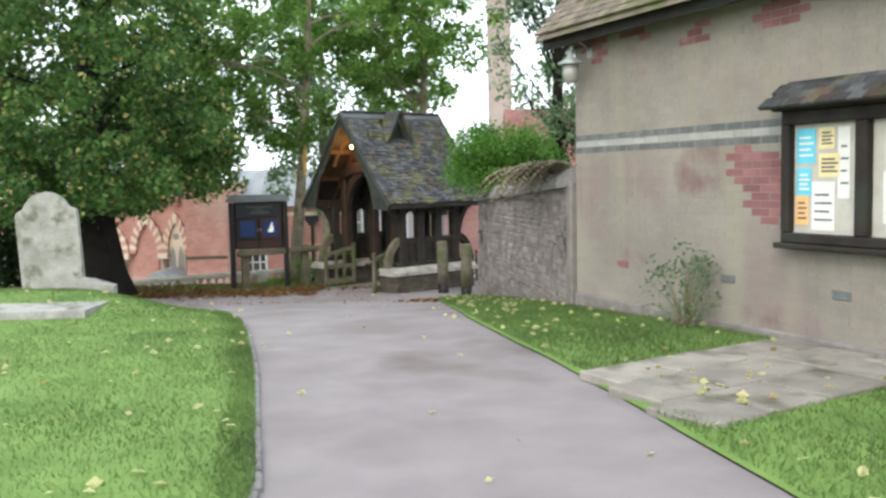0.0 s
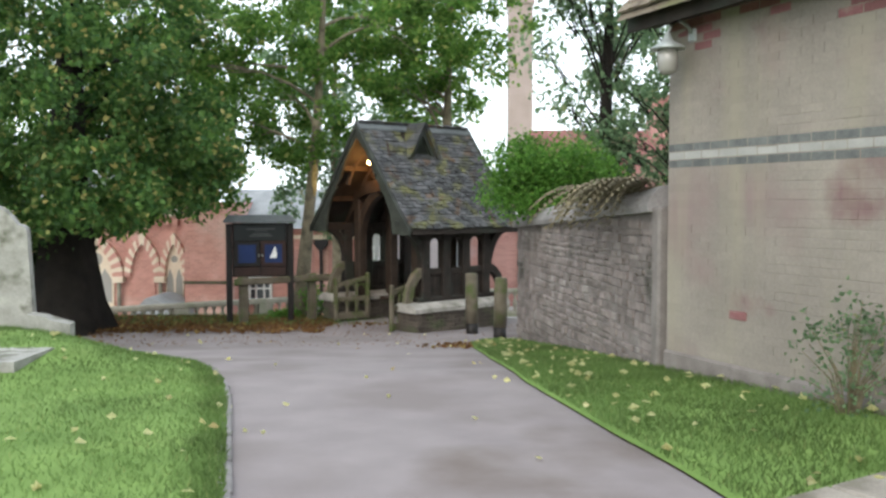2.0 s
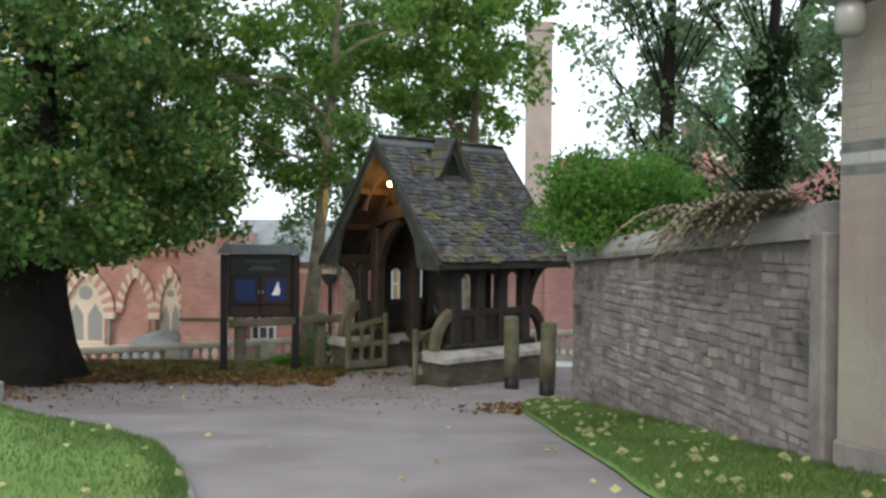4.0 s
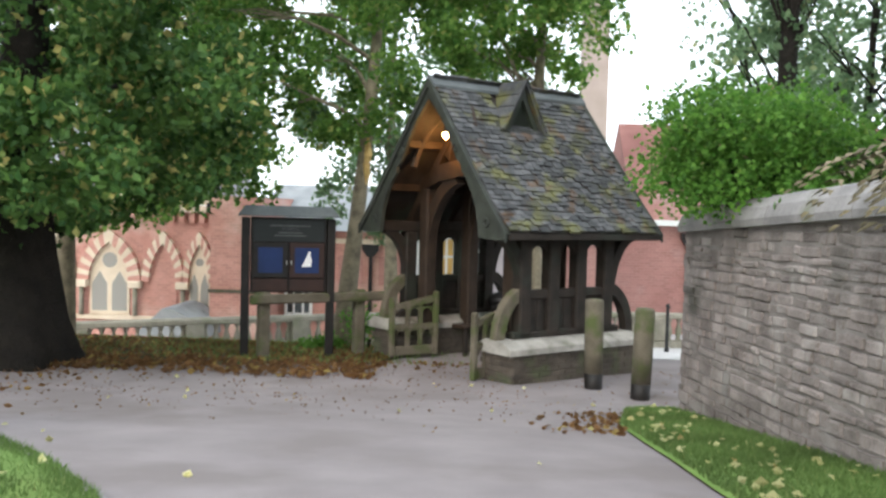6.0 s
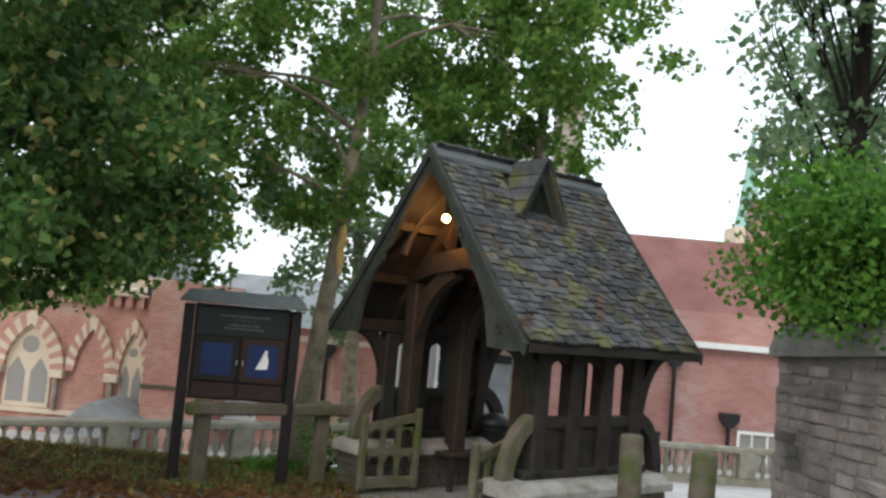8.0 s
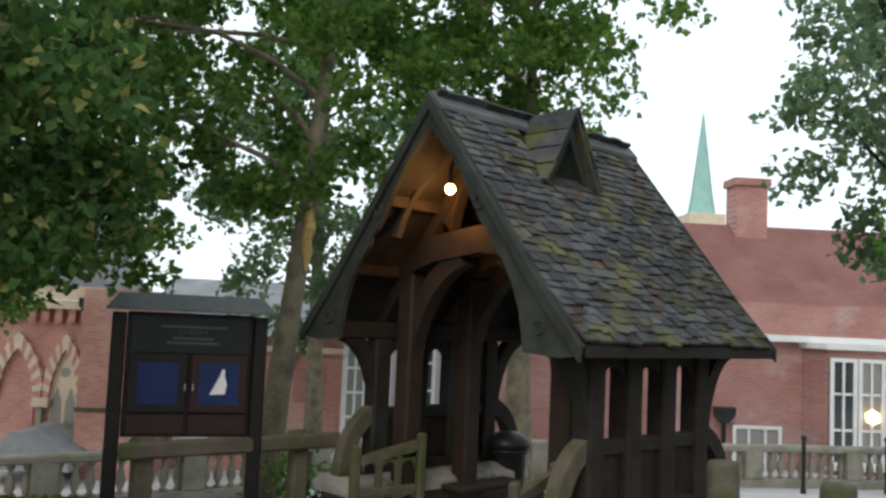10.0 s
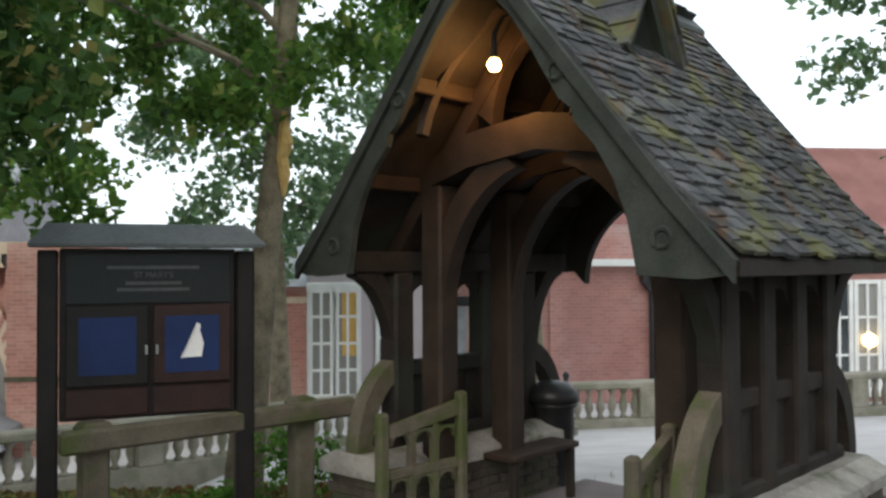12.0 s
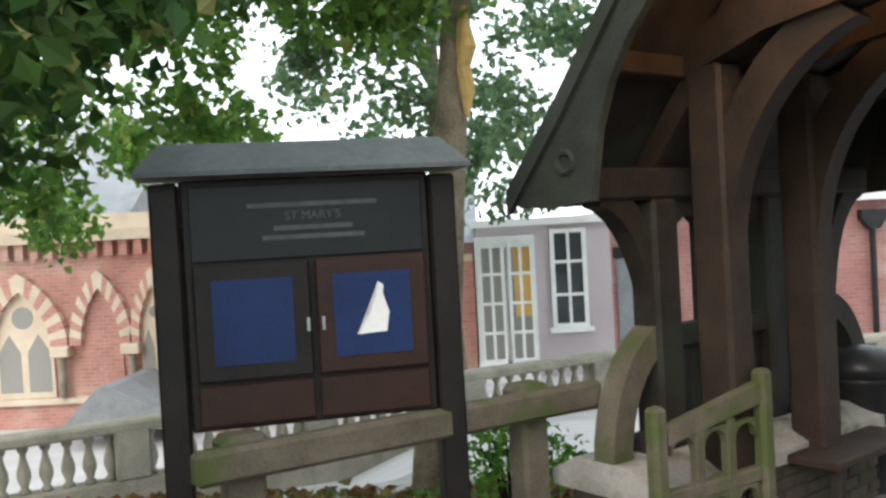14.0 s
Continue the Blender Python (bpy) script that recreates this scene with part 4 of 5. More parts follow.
def drainpipe(parent, x, z0, z1, y=-0.1):
    bm = bmesh.new()
    lathe(bm, [(0.06, z0), (0.06, z1)], x, y, 8)
    d = part("drainpipe", bm, BLACK, parent, "black cast-iron drainpipe")
    part("hopper", prism(bmesh.new(), [(x - 0.09, z1), (x + 0.09, z1), (x + 0.26, z1 + 0.22), (x + 0.26, z1 + 0.4), (x - 0.26, z1 + 0.4), (x - 0.26, z1 + 0.22)], y - 0.15, y + 0.09), BLACK, d)


def gothic_hall():
    h = empty("gothic_hall", pose(-10.75, 35, -2.65) @ Matrix.Scale(1.06, 4), "pink brick hall with striped pointed arches", "building")
    # local x = 0 at the corner; the arcade runs to negative x
    part("wall", boxed(-14, 0.03, -0.5, 1.1, 8, 3.55, 0.0), PINK, h)
    part("string_course", boxed(-14, -0.1, 0.2, 1.05, 0.028, 0.32, 0.0), CREAM, h)
    part("cornice", boxed(-14, -0.25, 3.42, 1.1, 0.028, 3.62, 0.0), CREAM, h, "cream stone cornice")
    for i in range(46):
        x = 0.85 - i * 0.3
        part("corbel", boxed(x - 0.08, -0.16, 3.12, x + 0.08, 0.028, 3.415, 0.0), PINK, h)
    part("parapet", boxed(-14, 0.0, 3.63, 1.1, 0.5, 3.95, 0.0), CREAM, h)
    for k in range(9):
        cx = -0.62 - (k - 1) * 1.62 if k else 0.46
        wide = 0.62 if k == 0 else 1.2 if k % 2 == 0 else 0.8
        w, zs = (0.5, 1.36)
        bm = bmesh.new()
        # pointed opening: wide tracery bays and narrow blind bays alternate
        n = 11
        inn, out = [], []
        for s, rng in ((1, range(n)), (-1, range(n - 1, -1, -1))):
            for i in rng:
                t = radians(48.2 * i / (n - 1))
                R, c = 1.5, 1.0
                Ro = R + 0.29
                inn.append((cx + s * (R * math.cos(t) - c), zs + R * math.sin(t)))
                to = t * 56.0 / 48.2
                out.append((cx + s * (Ro * math.cos(to) - c), zs + Ro * math.sin(to)))
        inn = [(cx + (a - cx) * wide, z) for a, z in inn]
        out = [(cx + (a - cx) * wide, z) for a, z in out]
        w *= wide
        for i in range(len(inn) - 1):
            if i == n - 1:
                continue
            bm = bmesh.new()
            band(bm, inn[i:i + 2], out[i:i + 2], -0.14, 0.028)
            part("voussoir", bm, CREAM if i % 2 else PINK, h, "cream stone voussoir" if i % 2 else "")
        bm = bmesh.new()
        prism(bm, [(cx - w, 0.33), (cx + w, 0.33)] + inn, -0.012, 0.024)
        rec = part("blind_panel" if k % 2 else "tracery_panel", bm, PINK if k % 2 else CREAM, h)
        if k % 2 == 0:
            for q in (-1, 1):
                pts = [(cx + wide * (q * 0.25 + a), z) for a, z in ((-0.19, 0.45), (0.19, 0.45), (0.19, 1.25), (0, 1.62), (-0.19, 1.25))]
                part("lancet", prism(bmesh.new(), pts, -0.018, -0.014), GLASS_PALE, rec, "leaded lancet light")
            part("roundel", prism(bmesh.new(), arc(cx, 1.95, 0.19 * wide, 0, 330, 11), -0.018, -0.014), GLASS_PALE, rec, "round tracery light")
        for q in (-1,):
            x = (0.0 if k == 0 else cx - 0.81)
            part("capital", boxed(x - 0.19, -0.26, 1.15, x + 0.19, 0.026, 1.36, 0.02), CREAM, h, "cream carved capital")
            bm = bmesh.new(); lathe(bm, [(0.07, 0.33), (0.07, 1.15)], x, -0.12, 8); part("shaft", bm, BALUSTER, h, smooth=True)
    # end wing that steps forward
    part("wing", boxed(1.15, -1.2, -0.5, 2.6, 6, 3.9, 0.0), PINK, h, "plain pink brick wing")
    part("wing_band", boxed(1.12, -1.24, 1.2, 2.63, -1.19, 1.3, 0.0), OAK_GREY, h)
    drainpipe(h, 0.98, 0.0, 3.3, -0.12)
    part("lean_to_roof", prism(bmesh.new(), [(-0.5, 0.1), (1.5, 0.1), (1.45, 0.4), (0.5, 0.85), (0.25, 0.85)], -2.4, -0.3), GREY_ROOF, h, "grey slate lean-to roof")
    part("roof", prism(bmesh.new(), [(0.2, 3.95), (8, 3.95), (4, 6.4)], -14, 0.0, "x"), GREY_ROOF, h)


def pink_house():
    h = empty("pink_house", pose(-8.7, 36, -2.6), "low pink rendered house behind the balustrade", "building")
    part("wall", boxed(0, 0, -0.5, 5.2, 6, 3.1, 0.0), PINK, h)
    part("cornice", boxed(-0.05, -0.12, 2.7, 5.2, -0.001, 2.85, 0.0), CREAM, h)
    part("roof", prism(bmesh.new(), [(-0.3, 3.1), (6.3, 3.1), (3, 4.6)], -0.1, 5.3, "x"), GREY_ROOF, h)
    sash(h, 0.9, 0.35, 0.9, 1.0, 3, 2)
    for x in (2.6, 3.9):
        part("recess_panel", boxed(x, -0.04, 1.4, x + 0.8, -0.001, 2.3, 0.0), RED_HOUSE, h, "terracotta panel")
    drainpipe(h, 3.65, 0, 2.3)


def grey_house():
    h = empty("rendered_house", pose(-3.4, 35, -2.6), "lilac-grey rendered house with white windows", "building")
    part("wall", boxed(0.0, 0, -0.5, 2.75, 5, 3.4, 0.0), GREY_RENDER, h)
    part("cornice", boxed(-0.1, -0.15, 3.4, 2.8, 5, 3.55, 0.0), WHITE, h)
    b = part("bay", boxed(-0.05, -0.7, -0.4, 1.15, -0.001, 3.2, 0.0), WHITE, h, "white glazed bay")
    for x, w in ((0.02, 0.5), (0.6, 0.5)):
        sash(b, x, 0.7, w, 2.35, 2, 4, -0.74, GLASS_PALE, 0.06)
    part("curtain", boxed(0.72, -0.742, 1.6, 1.05, -0.728, 3.0, 0.0), CURTAIN, b, "orange drawn curtain")
    sash(h, 1.5, 1.25, 0.75, 2.05, 2, 3)
    part("shutter", boxed(2.9, 0.25, 0.2, 3.75, 0.3, 2.6, 0.0), GREY_ROOF, h, "grey roller shutter")
    part("lintel", boxed(2.85, 0.2, 2.62, 3.8, 0.3, 2.85, 0.0), BLACK, h)


def red_house():
    h = empty("red_brick_house", pose(-0.64, 35.3, -2.6), "long red brick house with red tiled roof", "building")
    part("wall", boxed(0, 0, -0.5, 17, 7, 3.6, 0.0), RED_HOUSE, h)
    part("cornice", boxed(0, -0.3, 3.55, 17.2, -0.001, 3.72, 0.0), WHITE, h, "white moulded cornice")
    part("parapet", boxed(0, 0.0, 3.6, 17.2, 0.5, 4.55, 0.0), RED_HOUSE, h)
    for x in (0.9, 2.9):
        part("pilaster", boxed(x, -0.08, -0.4, x + 0.5, -0.001, 3.5, 0.0), RED_HOUSE, h)
    drainpipe(h, 5.4, 0.0, 2.95)
    drainpipe(h, 7.0, -0.2, 1.4)
    sash(h, 7.25, 0.1, 1.3, 1.25, 3, 1, glass=GLASS_PALE)
    bay = part("bay", prism(bmesh.new(), [(9.1, -0.001), (9.4, -0.8), (11.6, -0.8), (11.9, -0.001)], -0.3, 3.4, "z"), RED_HOUSE, h, "canted bay with white windows")
    for x in (9.42, 10.15, 10.88):
        sash(bay, x, 0.5, 0.7, 2.7, 2, 3, -0.84, GLASS_PALE if x > 10 else GLASS, 0.1)
    part("bay_roof", prism(bmesh.new(), [(9.0, -0.001), (9.3, -0.95), (11.7, -0.95), (12.0, -0.001)], 3.41, 3.54, "z"), WHITE, h)
    bm = bmesh.new(); bmesh.ops.create_icosphere(bm, subdivisions=1, radius=0.2, matrix=Matrix.Translation((10.5, -0.93, 1.75)))
    ch = part("chandelier", bm, LIT, h, "lit chandelier seen in the bay")
    # roof
    part("roof", prism(bmesh.new(), [(0.35, 4.56), (6.6, 4.56), (3.3, 6.95)], 3.6, 17.3, "x"), RED_ROOF, h, "red clay tile roof")
    bm = bmesh.new()
    c = part("chimney", box(bm, 8.35, 2.8, 6.0, 9.3, 3.6, 8.1), RED_HOUSE, h, "red brick chimney stack")
    part("chimney_cap", boxed(8.27, 2.72, 8.1, 9.38, 3.68, 8.32, 0.0), RED_HOUSE, c)
    return h


def spire():
    s = empty("church_spire", pose(24.7, 90, -1.8), "pale green copper church spire in the distance", "spire")
    bm = bmesh.new(); lathe(bm, [(1.25, 13.2), (0.95, 15.0), (0.06, 22.4)], sides=8); part("spire_roof", bm, COPPER, s)
    part("tower", boxed(-1.6, -1.6, 0, 1.6, 1.6, 13.2, 0.0), CREAM, s)


def far_tower():
    s = empty("brick_tower", pose(4.3, 60, -2.6), "tall plain brick tower beyond the trees", "tower")
    part("shaft", boxed(-0.75, -0.75, 0, 0.75, 0.75, 16.5, 0.0), TOWER, s)
    part("cap", boxed(-0.85, -0.85, 16.5, 0.85, 0.85, 17.0, 0.0), TOWER, s)


gothic_hall(); pink_house(); grey_house(); red_house(); spire(); far_tower()


# ---- trees ----
def tree(name, x, y, height, r0, crown, clumps, clump_r, count, leaf, material, bark, seed, label, lean=(0, 0), limb_n=9, first=0.35, category="tree", skirt=None):
    """crown: centre (relative to the foot) and half sizes."""
    r = random.Random(seed)
    z = GY(y)
    t = empty(name, pose(x, y, z), label, category)
    cx, cy, cz, sx, sy, sz = crown
    pts = [(lean[0] * k + 0.06 * math.sin(5 * k + seed), lean[1] * k + 0.06 * math.cos(4 * k + seed), -0.3 + (height + 0.3) * k) for k in np.linspace(0, 1, 9)]
    pts[0] = (pts[0][0], pts[0][1], -0.4)
    bm = bmesh.new()
    tube(bm, pts, [r0 * (1.35 if k == 0 else 1.12 if k == 1 else 1 - 0.8 * (k - 1) / 7) for k in range(9)], 12)
    if r0 > 0.4:
        for v in bm.verts:
            a = math.atan2(v.co.y, v.co.x)
            q = 1 + 0.14 * math.sin(5 * a + v.co.z) + 0.1 * noise.noise(v.co * 1.7) + max(0, 0.7 - v.co.z) * (0.35 + 0.3 * math.sin(4 * a))
            v.co.x *= q; v.co.y *= q
    part("trunk", bm, bark, t, smooth=True)
    cs = []
    for i in range(clumps):
        while True:
            p = Vector((r.uniform(-1, 1), r.uniform(-1, 1), r.uniform(-1, 1)))
            if 0.25 < p.length < 1:
                break
        cs.append(Vector((cx + p.x * sx, cy + p.y * sy, cz + p.z * sz)))
    if skirt:
        for i in range(skirt[0]):
            a, q = r.uniform(0, 2 * math.pi), r.uniform(0.72, 1.0)
            cs.append(Vector((cx + sx * q * math.cos(a), cy + sy * q * math.sin(a), r.uniform(skirt[1], skirt[2]))))
    for i in range(limb_n):
        k = first + (0.95 - first) * i / limb_n
        j = k * 8
        a = Vector(pts[int(j)]).lerp(Vector(pts[min(8, int(j) + 1)]), j - int(j))
        c = min((q for q in cs), key=lambda q: abs(q.z - a.z - 0.6) + r.uniform(0, 3))
        mid = a.lerp(c, 0.5) + Vector((r.uniform(-.25, .25), r.uniform(-.25, .25), r.uniform(0.0, 0.35)))
        bm = bmesh.new()
        rr = min(r0, 0.17) * (0.45 - 0.25 * k)
        tube(bm, [a, a.lerp(mid, 0.5) + Vector((0, 0, 0.08)), mid, mid.lerp(c, 0.6), c], [rr, rr * 0.8, rr * 0.6, rr * 0.4, rr * 0.15], 6)
        for q in range(3):
            c2 = min((o for o in cs), key=lambda o: (o - c).length + r.uniform(0, 2.5))
            tube(bm, [mid, mid.lerp(c2, 0.5) + Vector((0, 0, r.uniform(-.1, .2))), c2], [rr * 0.45, rr * 0.28, rr * 0.08], 5)
        part("limb", bm, bark, t)
    sp = [(clump_r * r.uniform(0.6, 1.25), clump_r * r.uniform(0.6, 1.25), clump_r * r.uniform(0.5, 1.0)) for _ in cs]
    tagged(leaves("crown", cs, sp, count, leaf, material, t, "crown of small leaves", seed), kind="stuff")
    return t


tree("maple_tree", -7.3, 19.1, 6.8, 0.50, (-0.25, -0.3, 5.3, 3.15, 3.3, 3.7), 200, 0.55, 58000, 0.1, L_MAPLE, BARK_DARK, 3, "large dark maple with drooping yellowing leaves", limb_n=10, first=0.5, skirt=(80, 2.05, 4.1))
w = tree("sycamore_tree", -3.72, 23.1, 9.5, 0.15, (0.2, 0.6, 7.4, 3.7, 3.2, 4.4), 135, 0.48, 20000, 0.11, L_MID, BARK, 5, "slender sycamore with a torn bare wound", lean=(0.7, 0.1), first=0.42)
tree("sycamore_tree", -14.0, 29.5, 10, 0.25, (3.0, 0, 7.2, 5.5, 3.0, 4.6), 120, 0.56, 14000, 0.14, L_MID, BARK, 7, "leafy sycamore behind the notice board")
tree("sycamore_tree", -3.9, 31.5, 10, 0.18, (0.5, 0, 6.8, 3.6, 2.6, 4.3), 110, 0.55, 14000, 0.14, L_FAR, BARK, 8, "leafy sycamore beside the street", first=0.4)
tree("sycamore_tree", -9.2, 24.0, 8, 0.2, (2.4, -0.3, 5.2, 3.3, 2.2, 3.3), 105, 0.46, 14500, 0.105, L_MID, BARK, 12, "bright leafy sycamore on the bank", first=0.4)
tree("ash_tree", -0.3, 26.0, 9, 0.2, (-0.75, 0, 8.3, 3.1, 2.4, 3.2), 140, 0.5, 17500, 0.12, L_MID, BARK, 9, "leafy tree behind the lychgate", first=0.5)
tree("ash_tree", 5.5, 24.3, 8.5, 0.13, (0.1, 0, 6.1, 2.6, 2.0, 3.4), 85, 0.45, 9000, 0.12, L_FAR, BARK_DARK, 10, "thin sparse ash tree beyond the wall", first=0.4)
tree("ash_tree", 7.5, 23.5, 9.5, 0.16, (0, 0, 7.0, 2.8, 2.4, 3.6), 85, 0.5, 9000, 0.12, L_FAR, BARK_DARK, 11, "sparse ash tree beyond the wall")
# ---- shrubs and small growth ----
def wound():
    bm = bmesh.new()
    pts = [(0.0, 0, -0.42), (0.02, 0.0, -0.2), (0.0, 0, -0.05), (0.03, 0, 0.1), (0.01, 0, 0.25), (0.02, 0, 0.4)]
    tube(bm, pts, [0.02, 0.06, 0.045, 0.085, 0.06, 0.02], 8)
    for v in bm.verts:
        v.co += Vector((1, 1, 1)) * 0.03 * noise.noise(v.co * 9)
    o = part("torn_wound", bm, WOUND, w, "bare yellow torn wood")
    o.location = (0.36, -0.11, 3.25)


def shrub(name, x, y, z, sx, sy, sz, clumps, count, leaf, material, seed, label, category="shrub", cr=0.28, wood=BARK_DARK, thick=0.02):
    r = random.Random(seed)
    s = empty(name, pose(x, y, z), label, category)
    cs = []
    for i in range(clumps):
        a = r.uniform(0, 2 * math.pi); q = r.random() ** 0.5; hgt = r.uniform(0.15, 1)
        cs.append((sx * q * math.cos(a), sy * q * math.sin(a), sz * hgt * (1 - 0.35 * q)))
    for c in cs[::2]:
        part("stem", tube(bmesh.new(), [(0, 0, -0.2), (c[0] * 0.4, c[1] * 0.4, c[2] * 0.55), c], [thick, thick * 0.6, thick * 0.25], 5), wood, s)
    tagged(leaves("foliage", cs, (cr, cr, cr * 0.8), count, leaf, material, s, "", seed), kind="stuff")


def ferns(name, n, seed, label, along, material):
    r = random.Random(seed)
    f = empty(name, pose(0, 0, 0), label, "fern")
    verts, faces = [], []
    for i in range(n):
        base, out = along(r)
        ang = r.uniform(-1.2, 1.2)
        d = Vector((out.x * math.cos(ang) - out.y * math.sin(ang), out.x * math.sin(ang) + out.y * math.cos(ang), 0))
        L = r.uniform(0.45, 0.9)
        side = Vector((-d.y, d.x, 0))
        droop = r.uniform(0.25, 0.5)
        for k in range(16):
            t = k / 15
            p = base + d * (L * t) + Vector((0, 0, 0.2 * math.sin(2.4 * t) - droop * t * t))
            wd = 0.13 * math.sin(math.pi * (0.14 + 0.84 * t))
            b = len(verts)
            q = d * (L * 0.035)
            for sgn in (1, -1):
                tip = p + side * (wd * sgn) + d * 0.05 - Vector((0, 0, 0.03 + r.uniform(0, 0.02)))
                verts.extend([p - q * 0.7, p + q * 0.7, tip])
                faces.append((b, b + 1, b + 2) if sgn > 0 else (b + 3, b + 5, b + 4))
    tagged(raw("fronds", verts, faces, material, f), kind="stuff")


def wall_line(r):
    s = r.uniform(0.1, 2.0)
    p = WALL.matrix_basis @ Vector((s, r.uniform(-0.2, 0.0), wall_top(s) + 0.1))
    o = (WALL.matrix_basis.to_3x3() @ Vector((0, 1, 0))).normalized()
    return p, o


wound()
shrub("shrub", 1.1, 16.15, 1.25, 0.9, 0.7, 1.35, 90, 15000, 0.046, L_BUSH, 21, "bright green rounded shrub overhanging the stone wall", cr=0.32)
shrub("shrub", 2.3, 15.6, 0.6, 1.2, 0.9, 1.5, 50, 6000, 0.06, L_BUSH, 22, "green shrub behind the stone wall", cr=0.32)
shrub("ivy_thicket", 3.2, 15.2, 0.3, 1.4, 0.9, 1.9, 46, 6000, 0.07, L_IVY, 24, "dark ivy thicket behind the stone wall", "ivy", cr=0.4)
ferns("dry_ferns", 85, 25, "brown drooping ferns on the wall coping", wall_line, TWIG)
p = HALL @ Vector((2.35, -0.28, 0))
shrub("scraggy_bush", p.x, p.y, 0.0, 0.34, 0.22, 0.95, 70, 700, 0.035, L_FAR, 26, "scraggy half-dead bush against the hall wall", cr=0.16, wood=TWIG, thick=0.009)
shrub("weed_clump", -3.2, 22.0, GY(22.0), 0.35, 0.3, 0.8, 12, 700, 0.05, L_BUSH, 27, "green weeds beside the notice board", "weeds", cr=0.2)
shrub("weed_clump", -3.9, 21.6, GY(21.6), 0.4, 0.25, 0.25, 10, 900, 0.05, L_BUSH, 28, "low bright green weeds on the bank", "weeds", cr=0.16)


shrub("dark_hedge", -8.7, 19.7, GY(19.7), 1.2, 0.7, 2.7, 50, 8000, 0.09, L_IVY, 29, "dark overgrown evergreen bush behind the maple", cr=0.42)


def ivy_trunk(x, y, lean, ivy_top, ivy_n, leaf_n, seed, label):
    t = empty("ivy_tree", pose(x, y, GY(y)), label, "tree")
    bm = bmesh.new(); tube(bm, [(0, 0, -0.3), (lean * 0.15, 0, 2), (lean * 0.5, 0.1, 4.5), (lean, 0.1, 8.0)], [0.2, 0.16, 0.12, 0.05], 8)
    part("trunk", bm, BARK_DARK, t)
    r = random.Random(seed)
    cs = [(lean * 0.1 * z + r.uniform(-.15, .15), r.uniform(-.15, .15), z) for z in np.linspace(0.5, ivy_top, 40)]
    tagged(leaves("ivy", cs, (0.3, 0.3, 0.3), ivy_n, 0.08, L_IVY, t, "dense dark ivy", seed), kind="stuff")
    cs = []
    for i in range(18):
        c = Vector((r.uniform(-1.3, 1.5), r.uniform(-1, 1), r.uniform(3.2, 8.5)))
        foot = Vector((lean * 0.5, 0.1, c.z * 0.72))
        bm = bmesh.new()
        tube(bm, [foot, foot.lerp(c, 0.55) + Vector((0, 0, 0.15)), c], [0.024, 0.014, 0.005], 5)
        for q in range(4):
            e = c + Vector((r.uniform(-.6, .6), r.uniform(-.5, .5), r.uniform(-.5, .6)))
            tube(bm, [foot.lerp(c, 0.6), c.lerp(e, 0.4), e], [0.012, 0.008, 0.003], 4)
        cs.append(c)
        part("branch", bm, BARK_DARK, t)
    tagged(leaves("crown", cs, (0.55, 0.55, 0.45), leaf_n, 0.09, L_FAR, t, "sparse grey-green leaves", seed + 3), kind="stuff")


ivy_trunk(4.15, 20.0, 0.5, 5.6, 6500, 3600, 6, "dark tree trunk smothered in ivy")
ivy_trunk(2.7, 20.2, 0.2, 3.4, 2400, 3600, 14, "thin twiggy tree with ivy round its trunk")


def scatter(name, n, seed, size, region, material, label, lift):
    r = random.Random(seed)
    cs = []
    while len(cs) < n:
        q = region(r)
        if q:
            cs.append((q[0], q[1], GY(q[1]) + mound(*q) + lift))
    tagged(leaves(name, cs, (0.001, 0.001, 0.004), n, size, material, None, label, seed, 0.93), label, "leaves", "", "stuff")


def edge(line, y):
    return float(np.interp(y, [a for a, b in line], [b for a, b in line]))


def on_lawn(r):
    y = r.uniform(2, 15); x = edge(PATH_L, y) - abs(r.gauss(0, 2.0)) - 0.03
    return x, y


def on_verge(r):
    y = r.uniform(3, 17); a, b = edge(PATH_R, y), edge(HOUSE_R, y)
    q = min(abs(r.gauss(0, 0.4)), 1) if r.random() < 0.5 else r.random()
    return a + 0.03 + (b - a - 0.1) * q, y


def on_path(r):
    y = r.uniform(2, 19)
    a, b = max(edge(PATH_L, y), -7), edge(PATH_R, y)
    return a + (b - a) * r.random(), y


def on_bank(r):
    return r.uniform(-9, -2.6), r.uniform(18.6, 23.5)


scatter("fallen_leaves", 190, 41, 0.06, on_lawn, L_FALLEN, "pale yellow fallen leaves on the lawn", 0.085)
scatter("fallen_leaves", 330, 42, 0.06, on_verge, L_FALLEN, "pale yellow fallen leaves on the verge", 0.085)
scatter("fallen_leaves", 70, 43, 0.05, on_path, L_FALLEN, "a few pale leaves on the asphalt", 0.03)
scatter("leaf_litter", 7000, 44, 0.085, on_bank, L_BROWN, "brown dead leaves on the bank", 0.05)


def brown_edge(r):
    y = r.uniform(15, 20.3)
    a, b = max(edge(PATH_L, y), -8), edge(PATH_R, y)
    return (b - abs(r.gauss(0, 0.35)), y) if r.random() < 0.4 and y < 16.6 else (a + abs(r.gauss(0, 0.9)), y)


def crumbs(r):
    y = r.uniform(14.6, 20.2)
    a, b = max(edge(PATH_L, y), -9), edge(PATH_R, y)
    q = r.random()
    return a + (b - a) * q * q, 20.2 - (20.2 - y) * r.random() ** 0.6


scatter("leaf_litter", 3500, 46, 0.022, crumbs, L_BROWN, "crumbled brown leaves trodden into the asphalt", 0.022)
scatter("leaf_litter", 1400, 45, 0.06, brown_edge, L_BROWN, "brown leaves drifted along the path edge", 0.03)


